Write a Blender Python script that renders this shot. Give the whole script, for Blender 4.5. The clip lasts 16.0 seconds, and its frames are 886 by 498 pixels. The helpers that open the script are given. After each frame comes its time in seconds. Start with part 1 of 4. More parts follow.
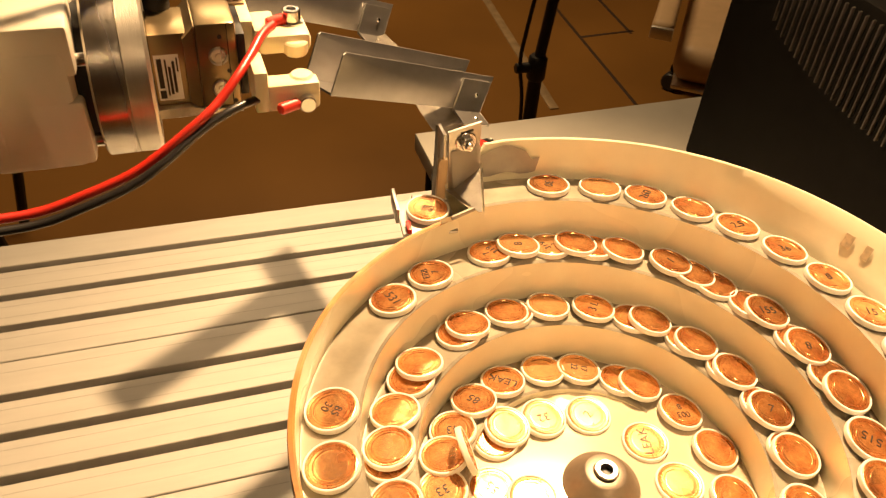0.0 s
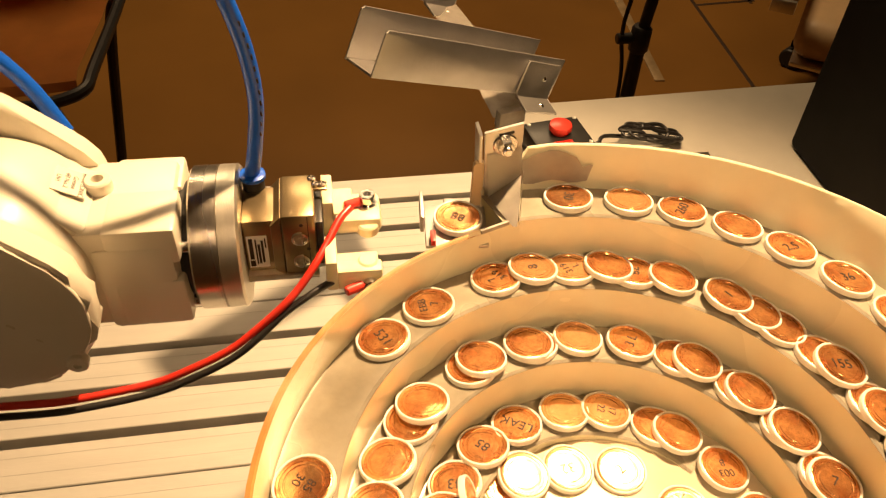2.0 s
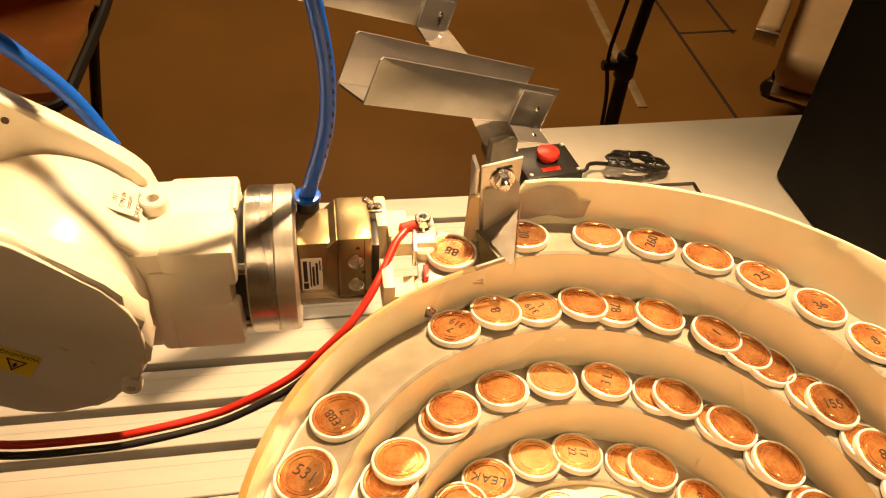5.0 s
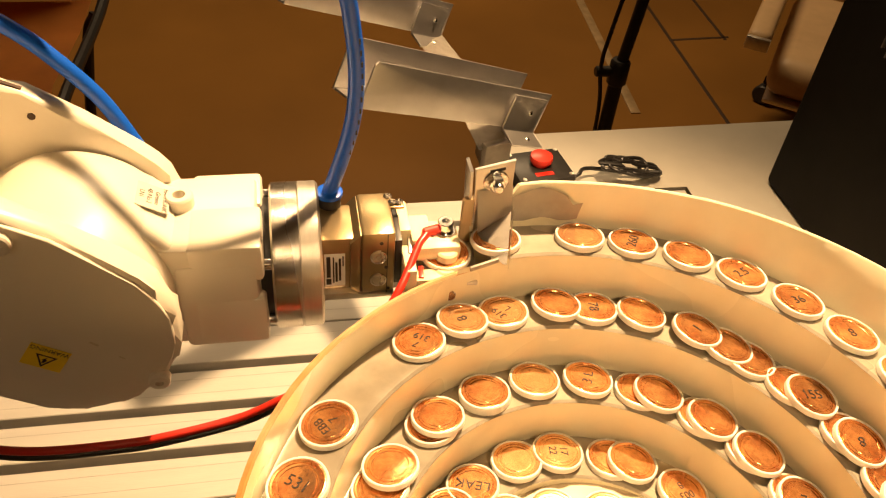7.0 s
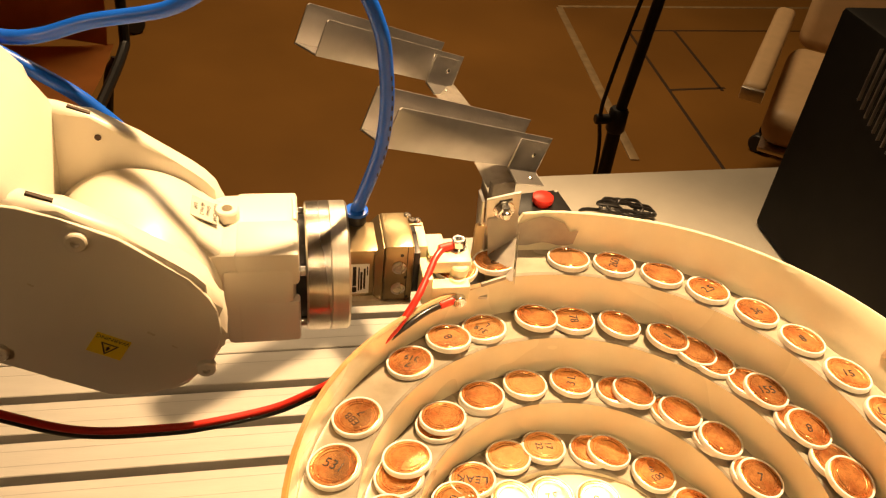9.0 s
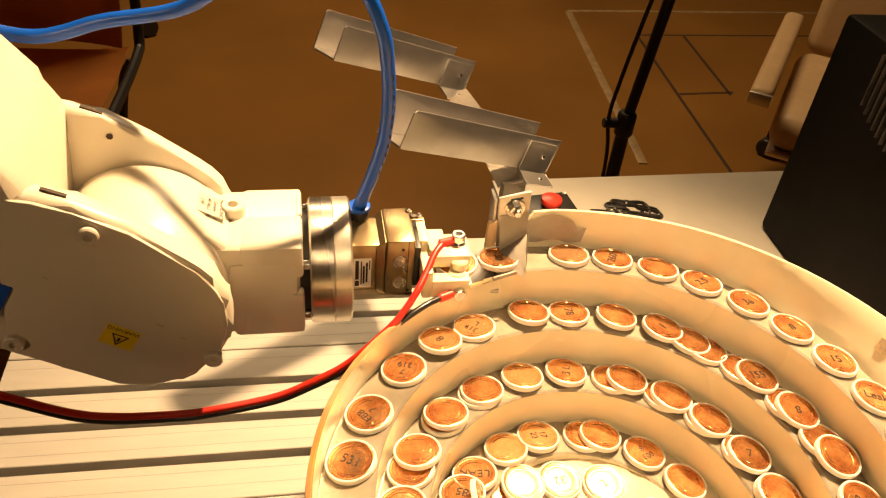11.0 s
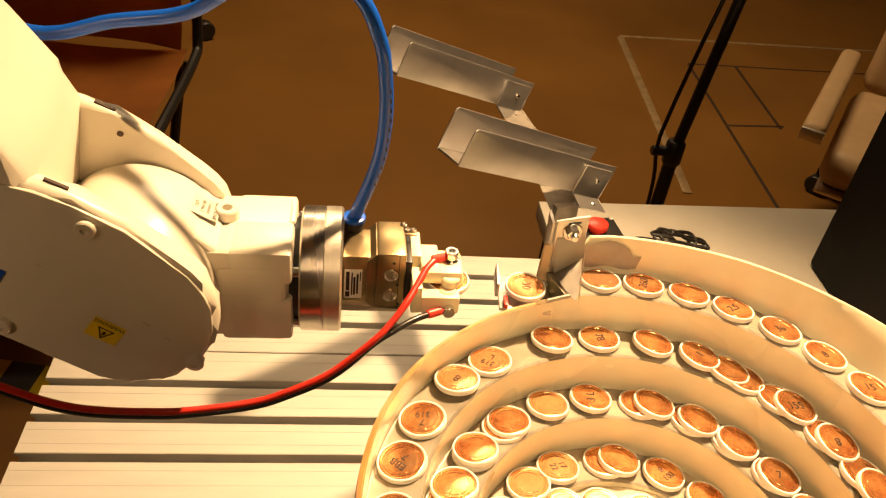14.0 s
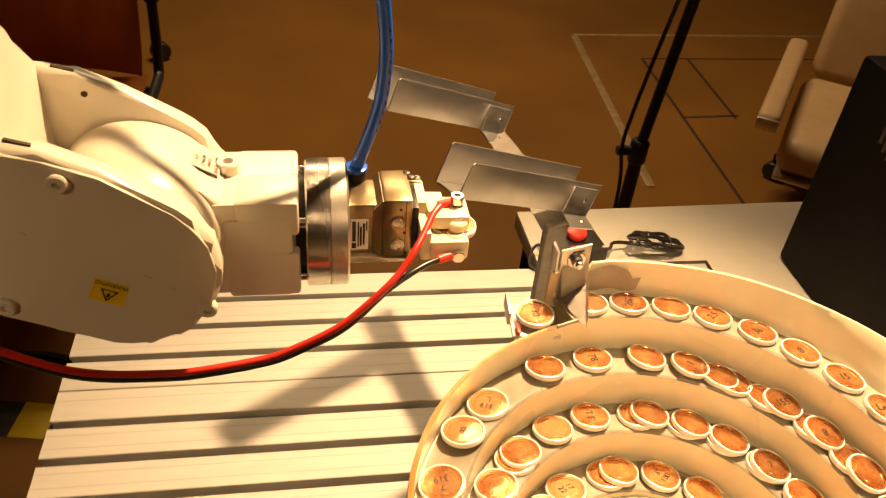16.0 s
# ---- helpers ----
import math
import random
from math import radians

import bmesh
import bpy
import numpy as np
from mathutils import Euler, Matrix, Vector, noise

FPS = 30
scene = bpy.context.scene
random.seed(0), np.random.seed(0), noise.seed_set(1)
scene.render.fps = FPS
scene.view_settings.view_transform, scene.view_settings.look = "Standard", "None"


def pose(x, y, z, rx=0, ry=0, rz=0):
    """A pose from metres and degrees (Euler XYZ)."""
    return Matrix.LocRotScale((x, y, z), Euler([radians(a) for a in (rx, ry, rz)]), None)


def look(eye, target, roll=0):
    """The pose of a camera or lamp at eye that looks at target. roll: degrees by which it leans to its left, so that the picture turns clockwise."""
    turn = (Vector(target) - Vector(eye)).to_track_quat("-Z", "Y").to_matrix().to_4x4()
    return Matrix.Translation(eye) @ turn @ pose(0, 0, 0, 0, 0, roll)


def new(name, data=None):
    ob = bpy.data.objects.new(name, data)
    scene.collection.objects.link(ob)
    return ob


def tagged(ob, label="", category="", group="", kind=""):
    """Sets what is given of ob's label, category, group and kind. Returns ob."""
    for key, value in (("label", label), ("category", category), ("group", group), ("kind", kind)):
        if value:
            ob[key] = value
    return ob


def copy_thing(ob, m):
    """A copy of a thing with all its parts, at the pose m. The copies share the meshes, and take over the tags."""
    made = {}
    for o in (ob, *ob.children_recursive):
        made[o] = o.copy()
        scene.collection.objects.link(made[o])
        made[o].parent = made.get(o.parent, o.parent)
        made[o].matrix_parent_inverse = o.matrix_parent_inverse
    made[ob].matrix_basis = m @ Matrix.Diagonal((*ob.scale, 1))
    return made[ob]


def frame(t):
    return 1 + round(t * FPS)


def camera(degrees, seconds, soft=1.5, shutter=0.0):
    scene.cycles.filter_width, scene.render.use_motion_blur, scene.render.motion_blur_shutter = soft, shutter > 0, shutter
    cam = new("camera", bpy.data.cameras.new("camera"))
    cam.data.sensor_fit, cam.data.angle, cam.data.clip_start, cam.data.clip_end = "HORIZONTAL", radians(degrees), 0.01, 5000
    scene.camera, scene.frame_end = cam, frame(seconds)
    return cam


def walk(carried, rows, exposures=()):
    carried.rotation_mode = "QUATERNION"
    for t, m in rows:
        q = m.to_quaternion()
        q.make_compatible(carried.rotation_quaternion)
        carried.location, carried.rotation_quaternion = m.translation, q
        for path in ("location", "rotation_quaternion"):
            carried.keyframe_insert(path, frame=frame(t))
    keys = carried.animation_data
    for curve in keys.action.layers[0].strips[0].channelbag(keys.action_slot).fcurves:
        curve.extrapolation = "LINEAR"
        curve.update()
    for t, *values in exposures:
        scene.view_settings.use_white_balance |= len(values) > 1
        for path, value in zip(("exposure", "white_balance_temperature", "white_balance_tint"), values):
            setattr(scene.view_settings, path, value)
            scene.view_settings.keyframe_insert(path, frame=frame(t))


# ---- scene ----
cam = camera(57.8, 16.0, soft=1.2, shutter=0.3)


def aim(x, y, z, pitch, roll, yaw):
    """A camera pose: turned by yaw, tipped by pitch, leaning by roll about its own axis."""
    return pose(x, y, z, 0, 0, yaw) @ pose(0, 0, 0, pitch) @ pose(0, 0, 0, 0, 0, roll)


PATH = [
    (0, 0.2504, -0.5235, 0.5262, 49.57, 4.66, -19.99),
    (0.5, 0.2695, -0.5246, 0.5233, 48.54, 6.24, -16.99),
    (1, 0.2778, -0.5161, 0.5147, 46.96, 6.23, -16.20),
    (1.5, 0.2801, -0.5055, 0.5154, 46.27, 4.00, -12.23),
    (2, 0.2896, -0.4851, 0.5161, 46.30, 2.93, -11.11),
    (2.5, 0.2866, -0.4705, 0.5123, 45.86, 4.21, -11.08),
    (3, 0.2854, -0.4747, 0.5153, 46.51, 5.04, -11.96),
    (3.5, 0.2833, -0.4715, 0.5131, 46.74, 5.58, -12.52),
    (4, 0.2850, -0.4737, 0.5145, 47.04, 5.40, -12.91),
    (4.5, 0.2848, -0.4737, 0.5146, 47.28, 5.34, -12.78),
    (5, 0.2861, -0.4727, 0.5137, 47.72, 5.51, -13.02),
    (7.5, 0.2839, -0.4818, 0.5172, 48.49, 5.74, -13.49),
    (8, 0.2800, -0.4953, 0.5245, 50.06, 5.81, -13.11),
    (8.5, 0.2740, -0.5097, 0.5333, 51.17, 6.16, -13.11),
    (11, 0.2631, -0.5365, 0.5487, 51.51, 6.06, -12.27),
    (11.5, 0.2619, -0.5316, 0.5444, 51.47, 6.53, -10.21),
    (12, 0.2612, -0.5312, 0.5451, 51.43, 6.68, -9.87),
    (12.5, 0.2604, -0.5289, 0.5436, 51.60, 6.51, -9.56),
    (13, 0.2571, -0.5293, 0.5445, 51.84, 7.69, -10.34),
    (13.5, 0.2539, -0.5300, 0.5447, 51.70, 7.72, -8.95),
    (14, 0.2527, -0.5379, 0.5507, 52.33, 7.66, -8.95),
    (14.5, 0.2509, -0.5439, 0.5560, 52.57, 8.13, -10.00),
    (15, 0.2497, -0.5467, 0.5574, 52.33, 8.07, -10.03),
    (15.5, 0.2412, -0.5460, 0.5597, 52.26, 9.23, -10.02),
    (16, 0.2263, -0.5416, 0.5749, 52.72, 5.97, -12.13),
]
walk(cam, [(r[0], aim(*r[1:])) for r in PATH], exposures=((0, -0.22), (1, -0.38), (2, -0.30), (3, -0.16), (5, -0.18), (8, -0.18), (11, -0.08), (16, -0.08)))

# ---- world and lamps ----
world = bpy.data.worlds.new("room_air")
world.use_nodes = True
world.node_tree.nodes["Background"].inputs[0].default_value = (0.9, 0.62, 0.32, 1)
world.node_tree.nodes["Background"].inputs[1].default_value = 0.006
scene.world = world

WARM = (1.0, 0.635, 0.315)


def spot_lamp(name, eye, target, watts, size, cone):
    data = bpy.data.lights.new(name, "SPOT")
    data.energy, data.color, data.shadow_soft_size = watts, WARM, size
    data.spot_size, data.spot_blend = radians(cone), 0.9
    ob = new(name, data)
    ob.matrix_world = look(eye, target)
    return ob


# a bare work lamp hung over the back of the bench, two softer fills added in front of it, and the lamp on the stand
spot_lamp("work_lamp", (0.60, 0.04, 1.10), (0.45, -0.20, 0.23), 140, 0.022, 68)
# added narrow fills: one brightens the bowl walls, one the left forearm
spot_lamp("bowl_fill", (0.50, -1.45, 1.50), (0.47, -0.29, 0.30), 60, 0.10, 18)
spot_lamp("forearm_fill", (-0.55, -1.25, 1.15), (-0.03, -0.29, 0.42), 28, 0.10, 19)
spot_lamp("stand_lamp", (1.03, 0.752, 1.42), (0.41, -0.31, 0.28), 15, 0.055, 17)
# unseen area light, added to brighten the floor behind the bench
area = bpy.data.lights.new("floor_fill", "AREA")
area.energy, area.color, area.shape, area.size, area.size_y = 50, (1.0, 0.68, 0.36), "RECTANGLE", 1.2, 0.3
floor_fill_ob = new("floor_fill", area)
floor_fill_ob.matrix_world = look((0.6, 2.2, 1.9), (0.6, 2.0, -0.7))


# ---- materials ----
def mat(name, base, rough=0.5, metal=0.0, var=0.12, scale=60.0, bump=0.0, bump_scale=400.0, second=None, second_amount=0.5, coat=0.0, stretch=(1, 1, 1), rand=0.0, sss=0.0, spec=0.5):
    """A surface with fine grain, broader stains and slight relief."""
    m = bpy.data.materials.new(name)
    m.use_nodes = True
    nt = m.node_tree
    bsdf = nt.nodes["Principled BSDF"]
    tex = nt.nodes.new("ShaderNodeTexCoord")
    mp = nt.nodes.new("ShaderNodeMapping")
    mp.inputs["Scale"].default_value = stretch
    nt.links.new(tex.outputs["Object"], mp.inputs[0])
    n1 = nt.nodes.new("ShaderNodeTexNoise")
    n1.inputs["Scale"].default_value, n1.inputs["Detail"].default_value = scale, 6
    n2 = nt.nodes.new("ShaderNodeTexNoise")
    n2.inputs["Scale"].default_value, n2.inputs["Detail"].default_value = scale * 0.17, 3
    for n in (n1, n2):
        nt.links.new(mp.outputs[0], n.inputs["Vector"])
    ramp = nt.nodes.new("ShaderNodeMapRange")
    ramp.inputs[1].default_value, ramp.inputs[2].default_value = 0.3, 0.7
    ramp.inputs[3].default_value, ramp.inputs[4].default_value = 1 - var, 1 + var
    nt.links.new(n1.outputs[0], ramp.inputs[0])
    mixc = nt.nodes.new("ShaderNodeMix")
    mixc.data_type = "RGBA"
    mixc.inputs[6].default_value = (*base, 1)
    mixc.inputs[7].default_value = (*(second or [c * (1 - var) for c in base]), 1)
    r2 = nt.nodes.new("ShaderNodeMapRange")
    r2.inputs[1].default_value, r2.inputs[2].default_value = 0.42, 0.68
    r2.inputs[4].default_value = second_amount
    nt.links.new(n2.outputs[0], r2.inputs[0])
    nt.links.new(r2.outputs[0], mixc.inputs[0])
    mul = nt.nodes.new("ShaderNodeVectorMath")
    mul.operation = "SCALE"
    nt.links.new(mixc.outputs[2], mul.inputs[0])
    out = ramp.outputs[0]
    if rand:
        info = nt.nodes.new("ShaderNodeObjectInfo")
        rr = nt.nodes.new("ShaderNodeMapRange")
        rr.inputs[3].default_value, rr.inputs[4].default_value = 1 - rand, 1 + rand
        nt.links.new(info.outputs["Random"], rr.inputs[0])
        mm = nt.nodes.new("ShaderNodeMath")
        mm.operation = "MULTIPLY"
        nt.links.new(out, mm.inputs[0])
        nt.links.new(rr.outputs[0], mm.inputs[1])
        out = mm.outputs[0]
    nt.links.new(out, mul.inputs["Scale"])
    nt.links.new(mul.outputs[0], bsdf.inputs["Base Color"])
    rg = nt.nodes.new("ShaderNodeMapRange")
    rg.inputs[3].default_value, rg.inputs[4].default_value = max(0.03, rough - 0.1), min(1, rough + 0.1)
    nt.links.new(n2.outputs[0], rg.inputs[0])
    nt.links.new(rg.outputs[0], bsdf.inputs["Roughness"])
    bsdf.inputs["Metallic"].default_value = metal
    bsdf.inputs["Specular IOR Level"].default_value = spec
    bsdf.inputs["Coat Weight"].default_value = coat
    bsdf.inputs["Coat Roughness"].default_value = 0.15
    if sss:
        bsdf.inputs["Subsurface Weight"].default_value = sss
        bsdf.inputs["Subsurface Radius"].default_value = (0.004, 0.003, 0.0015)
    if bump:
        n3 = nt.nodes.new("ShaderNodeTexNoise")
        n3.inputs["Scale"].default_value, n3.inputs["Detail"].default_value = bump_scale, 4
        nt.links.new(mp.outputs[0], n3.inputs["Vector"])
        bp = nt.nodes.new("ShaderNodeBump")
        bp.inputs["Strength"].default_value, bp.inputs["Distance"].default_value = bump, 0.0006
        nt.links.new(n3.outputs[0], bp.inputs["Height"])
        nt.links.new(bp.outputs[0], bsdf.inputs["Normal"])
    return m


M_ALU_BED = mat("anodised_bed", (0.54, 0.52, 0.48), 0.5, 0.15, 0.05, 90, 0.15, 900, (0.56, 0.53, 0.48), 0.6, stretch=(0.15, 1, 1))
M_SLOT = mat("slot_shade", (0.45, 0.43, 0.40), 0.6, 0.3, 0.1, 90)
M_SEAM = mat("dark_seam", (0.05, 0.045, 0.04), 0.8)
M_BOWL = mat("cream_bowl_coating", (0.82, 0.77, 0.58), 0.27, 0.0, 0.06, 45, 0.12, 260, (0.70, 0.63, 0.44), 0.6)
# worn grey, with the walls' shade on the track darkened into it
M_TRACK = mat("worn_shaded_track", (0.40, 0.36, 0.28), 0.28, 0.2, 0.16, 90, 0.15, 300, (0.22, 0.19, 0.14), 0.8)
M_RING = mat("white_plastic_ring", (0.82, 0.79, 0.72), 0.35, 0.0, 0.04, 200, rand=0.05)
M_COPPER = mat("copper_cap", (0.88, 0.46, 0.20), 0.25, 0.92, 0.18, 620, 0.10, 900, (0.50, 0.19, 0.07), 0.95, rand=0.22)
# the same copper, lightened in colour for caps that mirror a lamp
M_COPPER_GLARE = mat("glare_copper_cap", (0.88, 0.50, 0.24), 0.24, 0.85, 0.12, 620, 0.06, 500, (0.72, 0.38, 0.18), 0.6)
M_INK = mat("black_marker_ink", (0.02, 0.014, 0.012), 0.5)
M_ROBOT = mat("ivory_robot_paint", (0.74, 0.69, 0.58), 0.38, 0.0, 0.02, 30, 0.08, 500, (0.68, 0.62, 0.50), 0.4, coat=0.15)
M_ROBOT_WORN = mat("screw_paint", (0.62, 0.55, 0.42), 0.5, 0.0, 0.08, 200)
M_STEEL = mat("turned_steel", (0.66, 0.62, 0.56), 0.27, 1.0, 0.08, 120, 0.2, 900, stretch=(4, 0.4, 0.4))
M_STEEL_PALE = mat("satin_aluminium", (0.78, 0.74, 0.66), 0.38, 0.95, 0.05, 120, 0.15, 800, stretch=(4, 0.4, 0.4))
M_SHEET = mat("brushed_aluminium_sheet", (0.62, 0.60, 0.58), 0.36, 0.95, 0.07, 90, 0.12, 700, (0.50, 0.48, 0.46), 0.6, stretch=(0.6, 1, 1))
M_GOLD = mat("hard_anodised_bronze", (0.34, 0.26, 0.145), 0.34, 0.85, 0.08, 120, 0.1, 900, (0.27, 0.20, 0.11), 0.5)
M_BLACK = mat("black_fitting", (0.025, 0.023, 0.022), 0.4, 0.0, 0.2, 150)
M_NYLON = mat("cast_nylon", (0.86, 0.76, 0.52), 0.42, 0.0, 0.04, 120, 0.05, 500, sss=0.35)
M_CHROME = mat("bright_zinc", (0.74, 0.73, 0.71), 0.18, 1.0, 0.06, 200)
M_RED = mat("red_insulation", (0.62, 0.025, 0.012), 0.38, 0.0, 0.06, 200, coat=0.2)
M_BLACKWIRE = mat("black_insulation", (0.02, 0.018, 0.017), 0.36, 0.0, 0.1, 200, coat=0.2)
M_REDSLEEVE = mat("red_terminal_sleeve", (0.80, 0.05, 0.03), 0.35, 0.0, 0.05, 200)
M_BLUE = mat("blue_air_hose", (0.006, 0.10, 0.62), 0.34, 0.0, 0.05, 150, coat=0.1)
M_YELLOW = mat("yellow_sticker", (0.85, 0.62, 0.02), 0.45, 0.0, 0.04, 200)
M_LABEL = mat("silver_label", (0.60, 0.57, 0.48), 0.4, 0.3, 0.04, 200)
M_WHITELABEL = mat("white_label", (0.82, 0.80, 0.75), 0.45, 0.0, 0.03, 200)
M_FLOOR = mat("brown_lino_floor", (0.27, 0.128, 0.028), 0.34, 0.0, 0.14, 2.2, 0.05, 60, (0.15, 0.068, 0.018), 0.9)
M_JOINT = mat("floor_joint", (0.05, 0.026, 0.012), 0.7)
M_STRIP = mat("pale_floor_strip", (0.42, 0.29, 0.15), 0.45, 0.2, 0.2, 30)
M_BOARD = mat("pale_grey_board", (0.62, 0.58, 0.50), 0.5, 0.0, 0.04, 25, second=(0.56, 0.52, 0.44))
M_DARKCASE = mat("black_case", (0.006, 0.0055, 0.005), 0.6, 0.0, 0.15, 50, spec=0.08)
M_FIN = mat("case_fin_edge", (0.10, 0.09, 0.08), 0.35, 0.3, 0.1, 100)
M_LEATHER = mat("beige_leather", (0.58, 0.40, 0.22), 0.5, 0.0, 0.06, 25, 0.2, 160, (0.48, 0.32, 0.17), 0.5)
M_ORANGE = mat("orange_wood_shell", (0.66, 0.27, 0.07), 0.36, 0.0, 0.10, 12, stretch=(1, 1, 0.15), second=(0.52, 0.19, 0.045))
M_WALL = mat("brown_wall", (0.34, 0.24, 0.14), 0.8, 0.0, 0.05, 4)
M_WOOD = mat("plywood_strip", (0.66, 0.48, 0.27), 0.55, 0.0, 0.1, 90, stretch=(3, 3, 0.3))
M_BASIN = mat("polished_bowl_floor", (0.68, 0.60, 0.46), 0.17, 0.25, 0.05, 60, 0.05, 300, (0.55, 0.47, 0.34), 0.5)
M_EDGE = mat("orange_rim_edge", (0.50, 0.21, 0.06), 0.5, 0.0, 0.2, 120, second=(0.62, 0.46, 0.28))
M_RUB = mat("rubbed_paint", (0.62, 0.51, 0.34), 0.5, 0.0, 0.3, 400)
M_CONE = mat("dull_cast_cone", (0.20, 0.16, 0.12), 0.42, 0.5, 0.10, 200, 0.15, 600)
M_FLAP = mat("dull_tape_flap", (0.34, 0.31, 0.27), 0.55, 0.2, 0.15, 120)


# ---- mesh helpers ----
def part(name, bm, material, parent=None, label="", smooth=True):
    """Links a bmesh as one mesh object under a thing or under a part."""
    me = bpy.data.meshes.new(name)
    bmesh.ops.recalc_face_normals(bm, faces=bm.faces)
    bm.to_mesh(me)
    bm.free()
    me.materials.append(material)
    if smooth:
        for p in me.polygons:
            p.use_smooth = True
        me.set_sharp_from_angle(angle=radians(35))
    ob = new(name, me)
    ob.parent = parent
    if label:
        tagged(ob, label)
    return ob


def thing(name, label, category, group="", kind="", m=None):
    ob = new(name)
    ob.empty_display_size = 0.02
    if m is not None:
        ob.matrix_basis = m
    return tagged(ob, label, category, group, kind)


def bevelled(bm, width, segments=2, edges=None):
    if width:
        bmesh.ops.bevel(bm, geom=edges or bm.edges[:], offset=width, segments=segments, affect="EDGES", profile=0.5)
    return bm


def box(x0, x1, y0, y1, z0, z1, bevel=0.0, m=None, segments=2):
    bm = bmesh.new()
    bmesh.ops.create_cube(bm, size=1)
    for v in bm.verts:
        v.co = Vector(((x0 + x1) / 2 + v.co.x * (x1 - x0), (y0 + y1) / 2 + v.co.y * (y1 - y0), (z0 + z1) / 2 + v.co.z * (z1 - z0)))
    bevelled(bm, bevel, segments)
    if m is not None:
        bm.transform(m)
    return bm


def lathe(profile, steps=32, m=None, closed=True):
    """A turned body about z from (radius, height) pairs."""
    bm = bmesh.new()
    rings = []
    for r, z in profile:
        if r < 1e-6:
            rings.append([bm.verts.new((0, 0, z))])
        else:
            rings.append([bm.verts.new((r * math.cos(a), r * math.sin(a), z)) for a in (2 * math.pi * k / steps for k in range(steps))])
    for a, b in zip(rings, rings[1:]):
        for k in range(steps):
            quad = [a[k % len(a)], a[(k + 1) % len(a)], b[(k + 1) % len(b)], b[k % len(b)]]
            quad = list(dict.fromkeys(quad))
            if len(quad) > 2:
                bm.faces.new(quad)
    if closed:
        for ring in (rings[0], rings[-1]):
            if len(ring) > 2:
                bm.faces.new(ring)
    if m is not None:
        bm.transform(m)
    return bm


def rod(radius, z0, z1, m=None, steps=24, bevel=0.0):
    b = min(bevel, radius * 0.5)
    prof = [(radius, z0), (radius, z1)] if not b else [(radius - b, z0), (radius, z0 + b), (radius, z1 - b), (radius - b, z1)]
    return lathe(prof, steps, m)


def prism(outline, y0, y1, bevel=0.0, m=None):
    """An outline in x and z, drawn out along y."""
    bm = bmesh.new()
    a = [bm.verts.new((x, y0, z)) for x, z in outline]
    b = [bm.verts.new((x, y1, z)) for x, z in outline]
    n = len(outline)
    bm.faces.new(a)
    bm.faces.new(b[::-1])
    for k in range(n):
        bm.faces.new((a[k], b[k], b[(k + 1) % n], a[(k + 1) % n]))
    if bevel:
        caps = [e for e in bm.edges if abs(e.verts[0].co.y - e.verts[1].co.y) < 1e-7]
        bevelled(bm, bevel, 2, caps)
    if m is not None:
        bm.transform(m)
    return bm


def curve_points(points, per=8):
    """A smooth line through points (Catmull-Rom)."""
    p = [Vector(q) for q in points]
    p = [p[0] * 2 - p[1]] + p + [p[-1] * 2 - p[-2]]
    out = []
    for a, b, c, d in zip(p, p[1:], p[2:], p[3:]):
        for k in range(per):
            t = k / per
            out.append(0.5 * (2 * b + (c - a) * t + (2 * a - 5 * b + 4 * c - d) * t * t + (3 * b - a - 3 * c + d) * t ** 3))
    return out + [p[-2]]


def hose(points, radius, steps=12, per=8):
    """A round cord along a smooth line."""
    line = curve_points(points, per)
    bm = bmesh.new()
    up, rings = Vector((0.31, 0.2, 0.93)), []
    for k, c in enumerate(line):
        d = (line[min(k + 1, len(line) - 1)] - line[max(k - 1, 0)]).normalized()
        up = (up - d * up.dot(d)).normalized()
        side = d.cross(up)
        rings.append([bm.verts.new(c + radius * (math.cos(a) * up + math.sin(a) * side)) for a in (2 * math.pi * j / steps for j in range(steps))])
    for a, b in zip(rings, rings[1:]):
        for j in range(steps):
            bm.faces.new((a[j], a[(j + 1) % steps], b[(j + 1) % steps], b[j]))
    bm.faces.new(rings[0])
    bm.faces.new(rings[-1][::-1])
    return bm


def add(bm, other):
    """Joins a second bmesh into the first."""
    me = bpy.data.meshes.new("joined")
    other.to_mesh(me)
    other.free()
    bm.from_mesh(me)
    bpy.data.meshes.remove(me)
    return bm


def lettering(name, text, size, material, parent, m, thin=0.0):
    """Raised flat letters in the built-in font, as a mesh."""
    cu = bpy.data.curves.new(name, "FONT")
    cu.offset = -size * thin
    cu.body, cu.size, cu.extrude, cu.align_x, cu.align_y = text, size, size * 0.012, "CENTER", "CENTER"
    tmp = bpy.data.objects.new(name, cu)
    me = bpy.data.meshes.new_from_object(tmp)
    bpy.data.objects.remove(tmp)
    bpy.data.curves.remove(cu)
    me.materials.append(material)
    ob = new(name, me)
    ob.parent = parent
    ob.matrix_basis = m
    return ob


# ---- the bench: slotted aluminium bed ----
bench = tagged(thing("machine_table", "aluminium machine table with a T-slotted top of joined profiles", "table"), kind="")
PITCH, BED_X0, BED_X1 = 0.040, 0.0, 0.70


def bed_section(y0, y1):
    """One slat between two slots, with a hollow lip on both sides."""
    b = 0.0007
    d, lip, inset = 0.028, 0.0045, 0.0035
    return [(y0 + b, 0), (y1 - b, 0), (y1, -b), (y1, -lip), (y1 - inset, -lip - 0.001), (y1 - inset, -d), (y0 + inset, -d), (y0 + inset, -lip - 0.001), (y0, -lip), (y0, -b)]


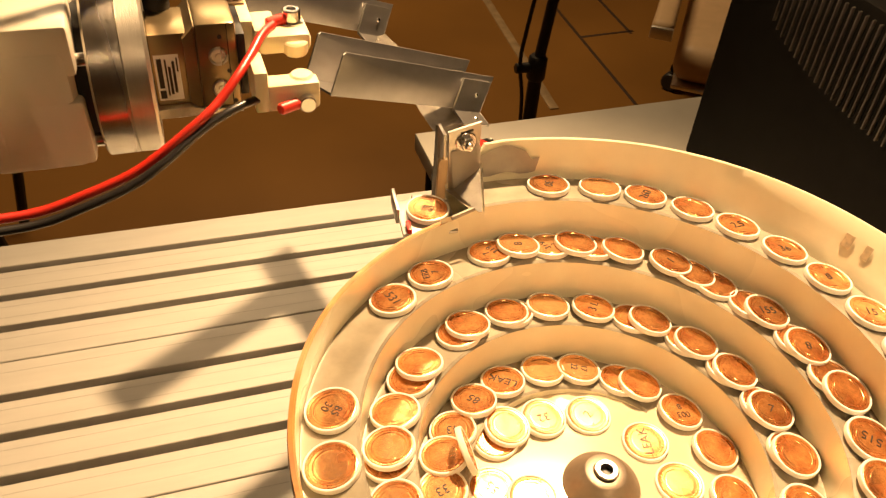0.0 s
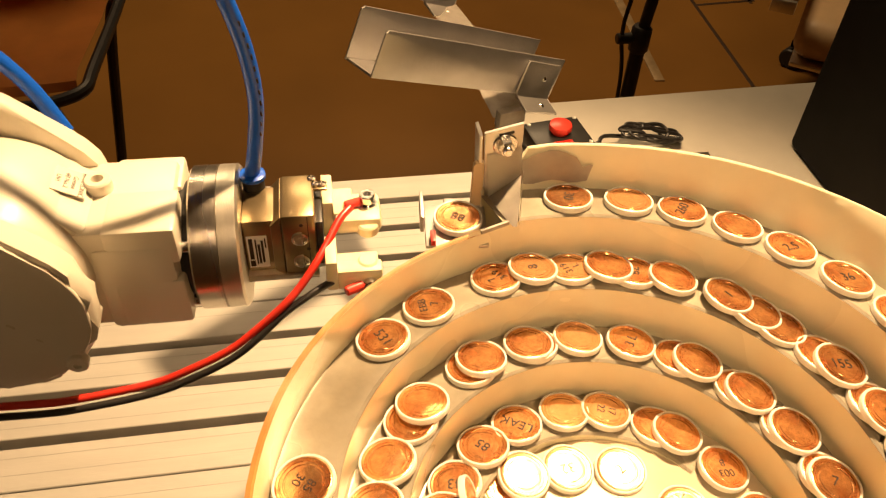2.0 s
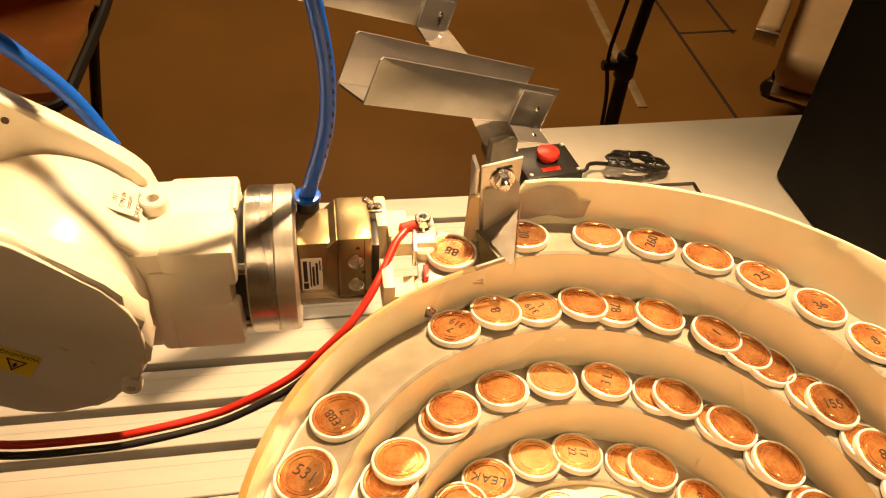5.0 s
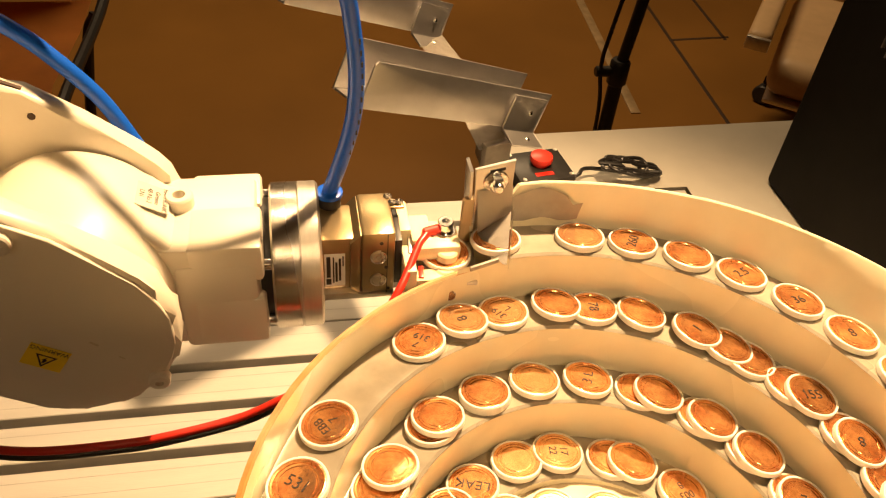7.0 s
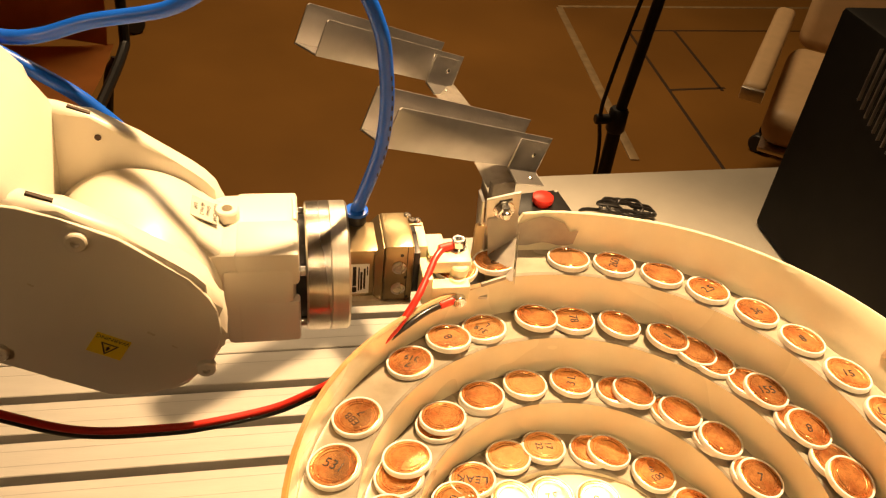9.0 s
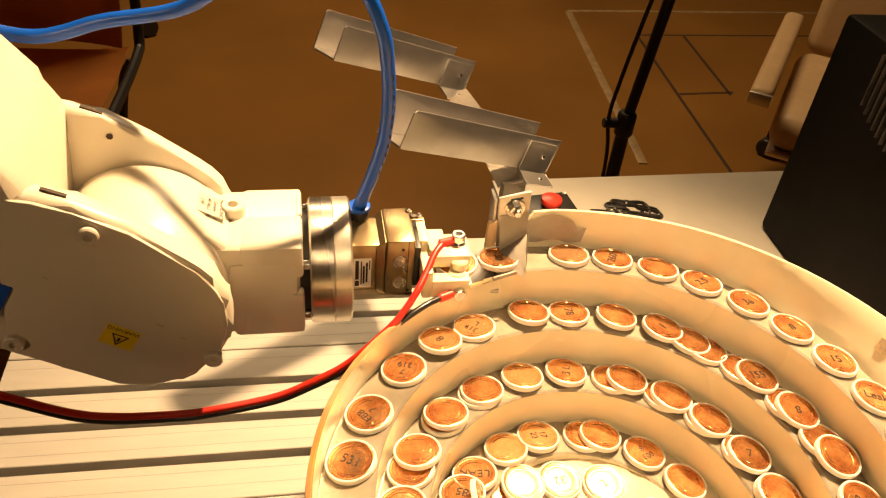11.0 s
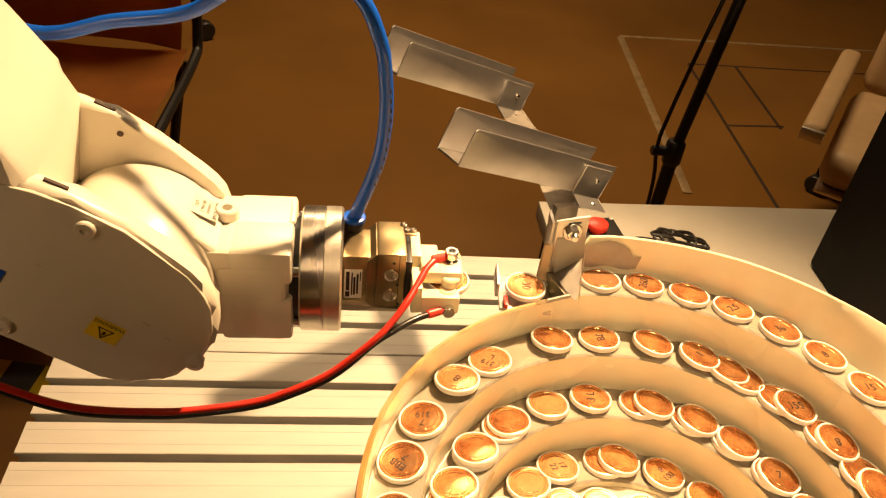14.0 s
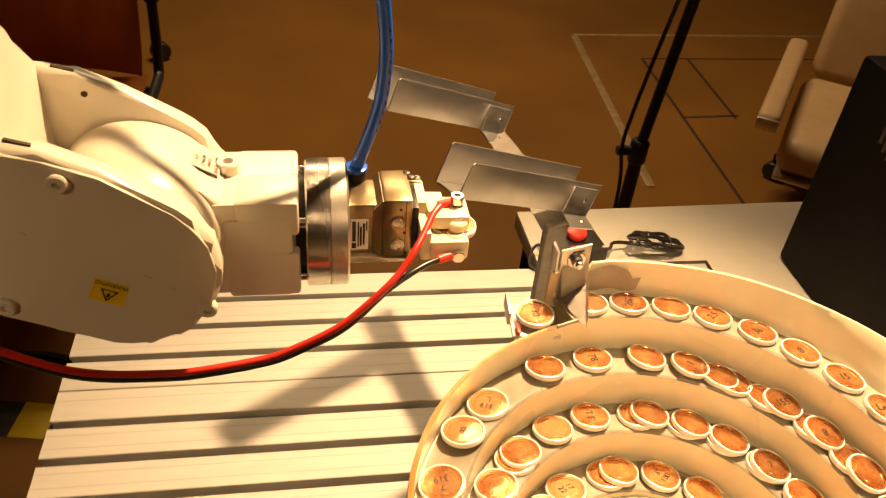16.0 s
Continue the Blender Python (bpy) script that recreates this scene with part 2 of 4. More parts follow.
SLOT_HALF = 0.0041
edges_y = [0.156]
for k in range(3, -12, -1):
    if k % 4 == 0:
        edges_y += [k * PITCH + 0.0006, k * PITCH - 0.0006]
    else:
        edges_y += [k * PITCH + SLOT_HALF, k * PITCH - SLOT_HALF]
edges_y.append(-11 * PITCH - 0.036)
turn_x = Matrix(((0, 1, 0, 0), (1, 0, 0, 0), (0, 0, 1, 0), (0, 0, 0, 1)))
for hi, lo in zip(edges_y[::2], edges_y[1::2]):
    part("slat", prism(bed_section(lo, hi), BED_X0, BED_X1, m=turn_x), M_ALU_BED, bench)
for k in range(3, -12, -1):
    for off in (0.0125, 0.0265):
        if k % 4 == 0 and off > 0.02:
            continue
        y = k * PITCH - off
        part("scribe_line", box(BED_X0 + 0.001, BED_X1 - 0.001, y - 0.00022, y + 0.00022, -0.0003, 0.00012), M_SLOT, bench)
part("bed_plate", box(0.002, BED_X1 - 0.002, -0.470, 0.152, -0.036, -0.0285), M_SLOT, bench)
part("apron", box(0.03, BED_X1 - 0.03, -0.44, 0.12, -0.080, -0.0365, 0.002), M_DARKCASE, bench)
for x in (0.05, BED_X1 - 0.05):
    for y in (-0.41, 0.09):
        part("leg", box(x - 0.02, x + 0.02, y - 0.02, y + 0.02, -0.75, -0.0805, 0.002), M_DARKCASE, bench)

# ---- pale side table behind the bench ----
side_table = thing("side_table", "pale grey board table top standing behind the bench", "table")
swap_yz = Matrix(((1, 0, 0, 0), (0, 0, 1, 0), (0, 1, 0, 0), (0, 0, 0, 1)))
part("tabletop", prism([(0.4915, 0.2705), (1.25, 0.2945), (1.25, -0.45), (0.706, -0.45), (0.706, 0.1625), (0.4935, 0.1600)], -0.024, 0.0, 0.0012, swap_yz), M_BOARD, side_table)
for x, y in ((0.52, 0.25), (1.2, 0.25), (0.84, -0.4), (1.2, -0.4)):
    part("leg", rod(0.018, -0.75, -0.0245, pose(x, y, 0)), M_DARKCASE, side_table)

# ---- floor, walls, ceiling ----
floor = tagged(part("floor", box(-4, 5, -3, 6, -0.80, -0.75), M_FLOOR), "glossy brown floor with joints", "floor", kind="structure")
tagged(part("wall_north", box(-4, 5, 6, 6.15, -0.75, 2.0), M_WALL), "plain brown wall", "wall", kind="structure")
tagged(part("wall_south", box(-4, 5, -3.15, -3, -0.75, 2.0), M_WALL), "plain brown wall", "wall", kind="structure")
tagged(part("wall_west", box(-4.15, -4, -3, 6, -0.75, 2.0), M_WALL), "plain brown wall", "wall", kind="structure")
tagged(part("wall_east", box(5, 5.15, -3, 6, -0.75, 2.0), M_WALL), "plain brown wall", "wall", kind="structure")
tagged(part("ceiling", box(-4, 5, -3, 6, 2.0, 2.1), M_WALL), "plain ceiling", "ceiling", kind="structure")


def floor_line(name, a, b, width, material, rise):
    d = Vector(b) - Vector(a)
    m = pose(a[0], a[1], -0.75, 0, 0, math.degrees(math.atan2(d.y, d.x)))
    return tagged(part(name, box(0, d.length, -width / 2, width / 2, -0.01, rise, 0.0008, m), material, floor))


floor_line("floor_strip", (1.30, 1.45), (1.387, 2.632), 0.030, M_STRIP, 0.004)
floor_line("floor_strip", (1.387, 2.645), (3.2, 2.70), 0.018, M_STRIP, 0.003)
floor_line("floor_joint", (1.560, 1.10), (1.618, 2.408), 0.012, M_JOINT, 0.0012)
floor_line("floor_joint", (1.618, 2.412), (3.2, 2.45), 0.010, M_JOINT, 0.0012)
floor_line("floor_joint", (1.590, 1.905), (1.82, 1.921), 0.012, M_JOINT, 0.0014)
floor_line("floor_joint", (1.800, 1.90), (1.822, 2.419), 0.012, M_JOINT, 0.0014)
for k in range(5):
    floor_line("hazard_tape", (-0.50 + k * 0.07, 0.66 - k * 0.012), (-0.43 + k * 0.07, 0.648 - k * 0.012), 0.09, M_YELLOW if k % 2 == 0 else M_SEAM, 0.001)

# ---- the vibratory bowl ----
CX, CY, R0, RP, Z0, ZP = 0.3815, -0.3715, 0.1244, 0.0210, 0.3080, 0.0194
EXIT = radians(110)


def spiral(s, off=0.0, up=0.0):
    """A point by turns s from the exit, off outwards from the middle of the track."""
    a, r = EXIT - 2 * math.pi * s, R0 - RP * s + off
    return Vector((CX + r * math.cos(a), CY + r * math.sin(a), Z0 - ZP * min(s, 3.2) + up))


TILT = 0.0016
bowl = thing("vibratory_feeder_bowl", "cream-coated vibratory feeder bowl with a spiral track", "feeder bowl")


def strip(rows):
    """A sheet through rows of points."""
    bm = bmesh.new()
    vs = [[bm.verts.new(p) for p in row] for row in rows]
    for a, b in zip(vs, vs[1:]):
        for k in range(len(a) - 1):
            bm.faces.new((a[k], a[k + 1], b[k + 1], b[k]))
    return bm


STEPS = 96
S_END = 3.2
track_rows, wall_rows, rim_rows, step_rows = [], [], [], []


def rim_drop(s):
    """The outer wall sinks a little towards its inner end."""
    return 0.0028 * min(1.0, max(0.0, (s - 0.86) / 0.08))


def rim_top(s, out, up):
    """A point near the upper edge of the outer wall, which flares to a circle of its own."""
    a, r = EXIT - 2 * math.pi * s, 0.1416 - 0.0189 * s
    flared = Vector((0.3878 + r * math.cos(a), -0.3781 + r * math.sin(a)))
    straight = spiral(s, RP / 2 + 0.0017)
    share = min(1.0, max(0.0, (s - 0.02) / 0.10))
    across = Vector((math.cos(a), math.sin(a))) * (out - 0.0017)
    x, y = straight.xy.lerp(flared, share) + across
    return Vector((x, y, straight.z + up))


for k in range(2, int(STEPS * S_END) + 1):
    s = k / STEPS
    h = RP / 2
    track_rows.append([spiral(s, h, -TILT), spiral(s, h - 0.0012, -TILT - 0.0002), spiral(s, 0, 0), spiral(s, -h + 0.0012, TILT - 0.0001), spiral(s, -h, TILT - 0.0008)])
    if s >= S_END - 1.03:
        low = spiral(s, -h, 0)
        step_rows.append([spiral(s, -h + 0.0001, TILT - 0.0006), Vector((low.x, low.y, Z0 - ZP * S_END - 0.001))])
    if s >= 1:
        wall_rows.append([spiral(s, h + 0.0001, -TILT), spiral(s, h + 0.0007, 0.006), spiral(s, h - 0.0001, ZP + TILT - 0.0008)])
    if s <= 1.04:
        w, hgt = 0.0022, 0.0200 * min(1.0, max(0.0, (s - 0.034) / 0.008)) if s < 0.2 else 0.0200
        hgt = max(hgt, 0.0008) - rim_drop(s)
        e = spiral(s, h, 0)
        foot, top = spiral(s, h + 0.0002, -TILT), rim_top(s, 0.0012, hgt - 0.0004)
        rim_rows.append([spiral(s, h, -TILT - 0.02), foot, foot.lerp(top, 0.3), foot.lerp(top, 0.65), top, rim_top(s, 0.0017, hgt), rim_top(s, w + 0.0008, hgt - 0.0004), rim_top(s, w, 0), spiral(s, h + w - 0.004, -0.03), spiral(s, h + w - 0.012, -0.055)])
part("spiral_track", strip(track_rows), M_TRACK, bowl, "worn grey-cream track floor, darkened for wall shade")
part("stepped_wall", strip(wall_rows), M_BOWL, bowl)
part("inner_step", strip(step_rows), M_BOWL, bowl)
part("rim_wall", strip(rim_rows), M_BOWL, bowl, "outer wall with an orange-brown edge")
z_floor = Z0 - ZP * S_END
r_floor = R0 - RP * (S_END - 1) - 0.004
floor_prof = [(0.0, z_floor + 0.003), (0.018, z_floor + 0.0024), (r_floor * 0.7, z_floor + 0.0006), (r_floor, z_floor - 0.0008), (r_floor + 0.002, z_floor - 0.002)]
part("bowl_floor", lathe(floor_prof, 64, pose(CX, CY, 0), closed=False), M_BASIN, bowl, "shiny cream bowl floor")
# thin orange-brown strip along the top of the rim
edge_rows = []
for k in range(56):
    s = 0.50 + 0.54 * k / 55
    edge_rows.append([rim_top(s, o, u - rim_drop(s)) for o, u in ((0.0010, 0.0199), (0.0017, 0.0205), (0.0032, 0.0200), (0.0036, 0.0170))])
part("rim_edge", strip(edge_rows), M_EDGE, bowl, "orange-brown rim edge")
part("bowl_shell", lathe([(0.075, 0.165), (0.105, 0.185), (0.118, 0.235), (0.119, 0.262)], 64, pose(CX, CY, 0), closed=False), M_BOWL, bowl)
part("drive_base", lathe([(0.118, 0.0005), (0.120, 0.004), (0.120, 0.125), (0.112, 0.135), (0.085, 0.140), (0.080, 0.164)], 48, pose(CX, CY, 0)), M_STEEL_PALE, bowl)
hub = part("centre_cone", lathe([(0.0160, z_floor), (0.0158, z_floor + 0.0025), (0.0150, z_floor + 0.0045), (0.0088, z_floor + 0.0120), (0.0080, z_floor + 0.0124), (0.0052, z_floor + 0.0124), (0.0052, z_floor + 0.0105)], 48, pose(CX, CY, 0)), M_CONE, bowl, "dull grey-brown clamping cone")
bolt_z = z_floor + 0.0105
part("socket_screw", lathe([(0.0048, bolt_z), (0.0048, bolt_z + 0.0030), (0.0043, bolt_z + 0.0035), (0.0028, bolt_z + 0.0035)], 32, pose(CX, CY, 0), closed=False), M_STEEL, hub, "steel hexagon socket screw")
part("hex_socket", lathe([(0.0029, bolt_z + 0.0034), (0.0027, bolt_z + 0.0008), (0.0, bolt_z + 0.0008)], 6, pose(CX, CY, 0), closed=False), M_BLACK, hub)
# rubbed letters on the far wall
for k, (s, w) in enumerate(((0.243, 0.004), (0.254, 0.003))):
    c = spiral(s, RP / 2, 0).lerp(rim_top(s, 0.0012, 0.0196), 0.58) - Vector((0.0004, 0, 0))
    a = math.degrees(EXIT) - 360 * s
    part("rubbed_mark", box(-0.0003, 0.0003, -w / 2, w / 2, -0.003, 0.003, 0, pose(*c, 0, 22, a)), M_RUB, bowl)

# ---- exit of the bowl: tray, funnel bracket, wooden strip, flap ----
SEAT = Vector((0.3405, -0.2495, 0.3035))
tray = thing("exit_tray", "small metal tray with a red edge at the bowl exit", "tray")
part("tray_floor", box(-0.0125, 0.0125, -0.0125, 0.0125, -0.0052, -0.0036, 0.0004, pose(*SEAT, 0, 0, -6)), M_SHEET, tray)
part("tray_lip", box(-0.0145, -0.0129, -0.004, 0.012, -0.004, 0.004, 0.0003, pose(*SEAT, 0, 0, -6)), M_SHEET, tray)
part("tray_inset", box(-0.0105, -0.0085, -0.0125, -0.0060, -0.0036, -0.0010, 0.0002, pose(*SEAT, 0, 0, -6)), M_RED, tray)
part("tray_arm", box(-0.004, 0.004, 0.005, 0.017, -0.045, -0.0040, 0.0005, pose(*SEAT, 0, 0, -6)), M_SHEET, tray)
part("tray_post", box(-0.006, 0.006, 0.010, 0.020, -0.3030, -0.0452, 0.001, pose(*SEAT, 0, 0, -6)), M_STEEL_PALE, tray)

bracket = thing("guide_bracket", "bent aluminium guide bracket bolted over the bowl exit", "bracket")
part("upright_plate", prism([(0.3518, 0.3366), (0.3670, 0.3404), (0.3676, 0.3040), (0.3540, 0.3040)], -0.2400, -0.2384, 0.0003), M_SHEET, bracket)
lower = strip([[(0.3533, -0.2408, 0.3268), (0.3600, -0.2408, 0.3276), (0.3672, -0.2408, 0.3290)], [(0.3538, -0.2462, 0.3102), (0.3606, -0.2440, 0.3138), (0.3678, -0.2414, 0.3170)]])
bmesh.ops.solidify(lower, geom=lower.faces[:], thickness=-0.0010)
part("lower_plate", lower, M_SHEET, bracket, "scratched lower plate")
part("side_plate", prism([(0.3502, 0.3345), (0.3514, 0.3350), (0.3530, 0.3050), (0.3516, 0.3050)], -0.2385, -0.2290, 0.0002), M_SHEET, bracket)
part("slot_mark", box(-0.0030, 0.0030, -0.0003, 0.0, -0.0006, 0.0006, 0, pose(0.3604, -0.2399, 0.3362, 0, -12, 0)), M_BLACK, bracket)
washer = part("washer", lathe([(0.0050, 0), (0.0050, 0.0008), (0.0046, 0.0011)], 28, pose(0.3602, -0.2399, 0.3312, 90)), M_CHROME, bracket)
part("hex_nut", lathe([(0.0034, 0.0010), (0.0034, 0.0036), (0.0029, 0.0042), (0.0018, 0.0042)], 6, pose(0.3602, -0.2399, 0.3312, 90)), M_CHROME, washer)
part("bolt_end", lathe([(0.0019, 0.0010), (0.0019, 0.0056), (0.0015, 0.0062), (0, 0.0062)], 16, pose(0.3602, -0.2399, 0.3312, 90)), M_CHROME, washer)
wedge = strip([[(0.3538, -0.2464, 0.3102), (0.3678, -0.2416, 0.3168)], [(0.3570, -0.2560, 0.3098), (0.3648, -0.2530, 0.3130)], [(0.3600, -0.2640, 0.3096), (0.3616, -0.2645, 0.3098)]])
bmesh.ops.solidify(wedge, geom=wedge.faces[:], thickness=0.0008)
part("guide_wedge", wedge, M_FLAP, bracket, "folded dark guide plate")
blade = strip([[(0.3688, -0.2408, 0.3195), (0.3622, -0.2652, 0.3125)], [(0.3688, -0.2412, 0.3110), (0.3616, -0.2672, 0.3088)]])
bmesh.ops.solidify(blade, geom=blade.faces[:], thickness=0.0013)
part("guide_blade", blade, M_STEEL_PALE, bracket, "bright bent guide blade")
part("guide_foot", box(-0.0075, 0.0045, -0.0006, 0.0006, -0.0010, 0.0010, 0.0003, pose(0.3545, -0.2632, 0.3098, 0, -6, 14)), M_FLAP, bracket)
part("bracket_post", box(0.3545, 0.3660, -0.2380, -0.2310, 0.0005, 0.3300, 0.0008), M_STEEL_PALE, bracket)
part("wooden_strip", prism([(0.3497, 0.3206), (0.3505, 0.3216), (0.3541, 0.3218), (0.3541, 0.2985), (0.3495, 0.2985)], -0.2366, -0.2340, 0.0003, pose(-0.0010, -0.0025, 0)), M_WOOD, bracket, "thin plywood strip")

flap_rows = []
for k in range(11):
    s = 0.030 + 0.043 * k / 10
    top = 0.0165 - 0.002 * math.sin(k * 0.9) - (0.004 if k > 8 else 0)
    low, high = spiral(s, RP / 2, -TILT), rim_top(s, 0.0012, 0.0196)
    flap_rows.append([low.lerp(high, share) - Vector((0.0002, 0.0009, 0)) for share in (0.2 + 0.04 * math.sin(k * 1.3), 0.5, top / 0.0196)])
tagged(part("tape_flap", strip(flap_rows), M_FLAP), "grey torn tape stuck to the bowl wall", "tape")

# ---- the two chutes ----
def chute(name_m):
    ob = thing("chute", "open aluminium channel chute with an angle bracket", "chute", "aluminium chutes", m=name_m)
    L, W, H, t = 0.1465, 0.0200, 0.0240, 0.0012
    part("front_side", prism([(0.0, 0), (L, 0), (L, H), (0.0015, H), (0.0, H - 0.0015)], -t, 0.0, 0.0003), M_SHEET, ob)
    part("back_side", prism([(0.0, 0), (L - 0.002, 0), (L - 0.002, H + 0.0035), (0.0015, H + 0.0035), (0.0, H + 0.002)], W, W + t, 0.0003), M_SHEET, ob)
    part("channel_floor", box(0.0004, L - 0.0004, 0.0002, W - 0.0002, 0.0, t), M_SHEET, ob)
    section = [(-0.0014, 0.0205), (-0.0014, 0.0005), (-0.0022, -0.0016), (-0.0135, -0.0062), (-0.0139, -0.0050), (-0.0035, -0.0006), (-0.0027, 0.0008), (-0.0027, 0.0205)]
    angle = part("end_angle", prism([(y, z) for y, z in section], L - 0.0345, L - 0.0040, 0.0002, turn_xy), M_SHEET, ob, "bent aluminium angle")
    for y, z, tip in ((-0.0027, 0.0110, 90), (-0.0085, -0.0030, 12)):
        part("rivet", lathe([(0.0017, 0), (0.0017, 0.0004), (0.0010, 0.0010), (0, 0.0011)], 14, pose(L - 0.0150, y, z, tip)), M_CHROME, ob)
    return ob


def chute_pose(a, b):
    """A channel whose front top edge runs from its high end a to its low end b."""
    d = (Vector(b) - Vector(a)).normalized()
    side = Vector((0, 0, 1)).cross(d).normalized()
    m = Matrix((d, side, d.cross(side))).transposed().to_4x4()
    m.translation = Vector(a) - 0.0240 * d.cross(side)
    return m


turn_xy = Matrix(((0, 1, 0, 0), (1, 0, 0, 0), (0, 0, 1, 0), (0, 0, 0, 1)))
CH1 = chute_pose((0.3240, -0.1460, 0.3310), (0.4370, -0.0780, 0.2690))
CH2 = chute_pose((0.2910, -0.0410, 0.3340), (0.4040, 0.0420, 0.2680))
first_chute = chute(CH1)
second_chute = copy_thing(first_chute, CH2)
post = thing("chute_post", "flat steel post with a strap carrying the chutes", "post")
part("upright", box(-0.0085, 0.0085, -0.003, 0.003, 0.0055, 0.2480, 0.0006, pose(0.4030, -0.0960, 0, 0, 0, 14)), M_FLAP, post)
part("foot_plate", box(-0.018, 0.018, -0.014, 0.014, 0.0005, 0.0052, 0.0008, pose(0.4030, -0.0960, 0, 0, 0, 14)), M_STEEL_PALE, post)
strap = strip([[(0.392, -0.098, 0.2440), (0.4140, -0.090, 0.2440)], [(0.386, -0.062, 0.2500), (0.412, -0.050, 0.2470)], [(0.374, -0.010, 0.2580), (0.398, 0.004, 0.2500)], [(0.366, 0.030, 0.2620), (0.388, 0.044, 0.2520)], [(0.357, 0.068, 0.2640), (0.380, 0.084, 0.2540)]])
bmesh.ops.solidify(strap, geom=strap.faces[:], thickness=0.0015)
part("strap", strap, M_FLAP, post)

# ---- emergency stop box, cable ----
stop = thing("emergency_stop_box", "black control box with a red push button", "control box", m=pose(0.536, 0.172, 0.0, 0, 0, 8))
part("housing", box(-0.032, 0.031, -0.027, 0.027, 0.001, 0.0300, 0.004), M_BLACK, stop)
part("push_button", lathe([(0.009, 0.0295), (0.009, 0.033), (0.0118, 0.034), (0.0123, 0.037), (0.0115, 0.0400), (0.008, 0.0412), (0, 0.0415)], 32, pose(0.001, 0.002, 0)), M_REDSLEEVE, stop, "red mushroom push button")
part("name_plate", box(-0.012, 0.008, -0.0195, -0.0135, 0.0301, 0.0305), M_RED, stop, "red plate with an unreadable bar")
for sx, sy in ((-1, -1), (1, -1), (-1, 1), (1, 1)):
    part("cover_screw", lathe([(0.0022, 0.0295), (0.0022, 0.0307), (0.001, 0.0305)], 12, pose(0.026 * sx, 0.0215 * sy, 0)), M_STEEL_PALE, stop)
loop_pts = []
for k in range(40):
    a = k * 0.62
    r = 0.026 + 0.011 * math.sin(k * 1.7)
    loop_pts.append((0.643 + r * math.cos(a) * 1.05, 0.180 + r * math.sin(a) * 0.45, 0.004 + 0.016 * abs(math.sin(k * 0.31)) + 0.0005 * (k % 7)))
tagged(part("black_cable", hose([(0.566, 0.170, 0.010), (0.580, 0.17, 0.016), (0.598, 0.186, 0.012)] + loop_pts, 0.0022, 8, 5), M_BLACKWIRE), "coiled black cable lying on the pale table", "cable")
tagged(part("black_cable", hose([(0.506, 0.165, 0.012), (0.495, 0.180, 0.016), (0.484, 0.17, 0.010), (0.482, 0.155, 0.003), (0.50, 0.140, 0.003)], 0.0018, 8, 6), M_BLACKWIRE), "black cable leaving the control box", "cable")

# ---- black case with a fin grille ----
case = thing("black_case", "tall black case with a finned grille near its top", "case")
part("body", box(0.80, 1.12, -0.40, 0.165, 0.0005, 0.268, 0.006), M_DARKCASE, case)
for k in range(34):
    y = 0.088 - k * 0.0088
    lo = 0.222 - 0.050 * math.sqrt(max(0.0, 1 - ((y + 0.11) / 0.21) ** 2))
    part("fin", box(0.7965, 0.8005, y - 0.0007, y + 0.0007, lo, 0.258, 0.0002), M_FIN, case)

# ---- lamp stand ----
stand = thing("lamp_stand", "black lamp stand with a clamp and a cable", "tripod")
SX, SY = 0.876, 0.752
part("lower_tube", rod(0.0135, -0.74, -0.20, pose(SX, SY, 0)), M_BLACK, stand)
part("upper_tube", rod(0.0105, 0.0, 1.62, pose(SX, SY, -0.20, 0, 5.4, 0)), M_BLACK, stand)
clamp = part("clamp", lathe([(0.015, -0.225), (0.0185, -0.220), (0.0185, -0.180), (0.015, -0.175)], 20, pose(SX, SY, 0)), M_BLACK, stand)
part("clamp_knob", rod(0.010, 0.0, 0.03, pose(SX - 0.015, SY, -0.198, 0, -90, 0), 16, 0.002), M_BLACK, clamp)
part("lamp_cable", hose([(SX + 0.058, SY, 0.55), (SX + 0.031, SY, 0.30), (SX - 0.013, SY, 0.02), (SX - 0.032, SY, -0.12), (SX - 0.036, SY, -0.19), (SX - 0.020, SY, -0.30), (SX - 0.014, SY, -0.6)], 0.004, 8), M_BLACKWIRE, stand)
for k in range(3):
    a = radians(90 + 120 * k)
    part("leg", hose([(SX, SY, -0.42), (SX + 0.2 * math.cos(a), SY + 0.2 * math.sin(a), -0.60), (SX + 0.42 * math.cos(a), SY + 0.42 * math.sin(a), -0.745)], 0.008, 8, 4), M_BLACK, stand)

# ---- beige armchair on castors ----
chair = thing("office_chair", "low beige leather armchair on black castors", "chair", m=pose(1.89, 1.29, -0.75, 0, 0, -35.6))
part("seat", box(-0.26, 0.26, -0.28, 0.25, 0.20, 0.31, 0.045, None, 5), M_LEATHER, chair)
part("backrest", box(-0.25, 0.25, 0.22, 0.32, 0.32, 0.75, 0.040, pose(0, 0, 0, -8), 4), M_LEATHER, chair)
for sx in (-1, 1):
    arm = part("armrest", box(sx * 0.31 - 0.030, sx * 0.31 + 0.030, -0.34, 0.30, 0.345, 0.395, 0.018, None, 3), M_LEATHER, chair)
    part("armrest_trim", box(sx * 0.31 - 0.030, sx * 0.31 + 0.030, -0.352, -0.338, 0.350, 0.385, 0.004), M_STEEL_PALE, arm)
    part("arm_post", box(sx * 0.31 - 0.012, sx * 0.31 + 0.012, -0.05, 0.03, 0.22, 0.346, 0.004), M_DARKCASE, chair)
part("seat_trim", box(-0.25, 0.25, -0.288, 0.24, 0.188, 0.202, 0.004), M_STEEL_PALE, chair)
part("gas_column", rod(0.028, 0.09, 0.189), M_DARKCASE, chair)
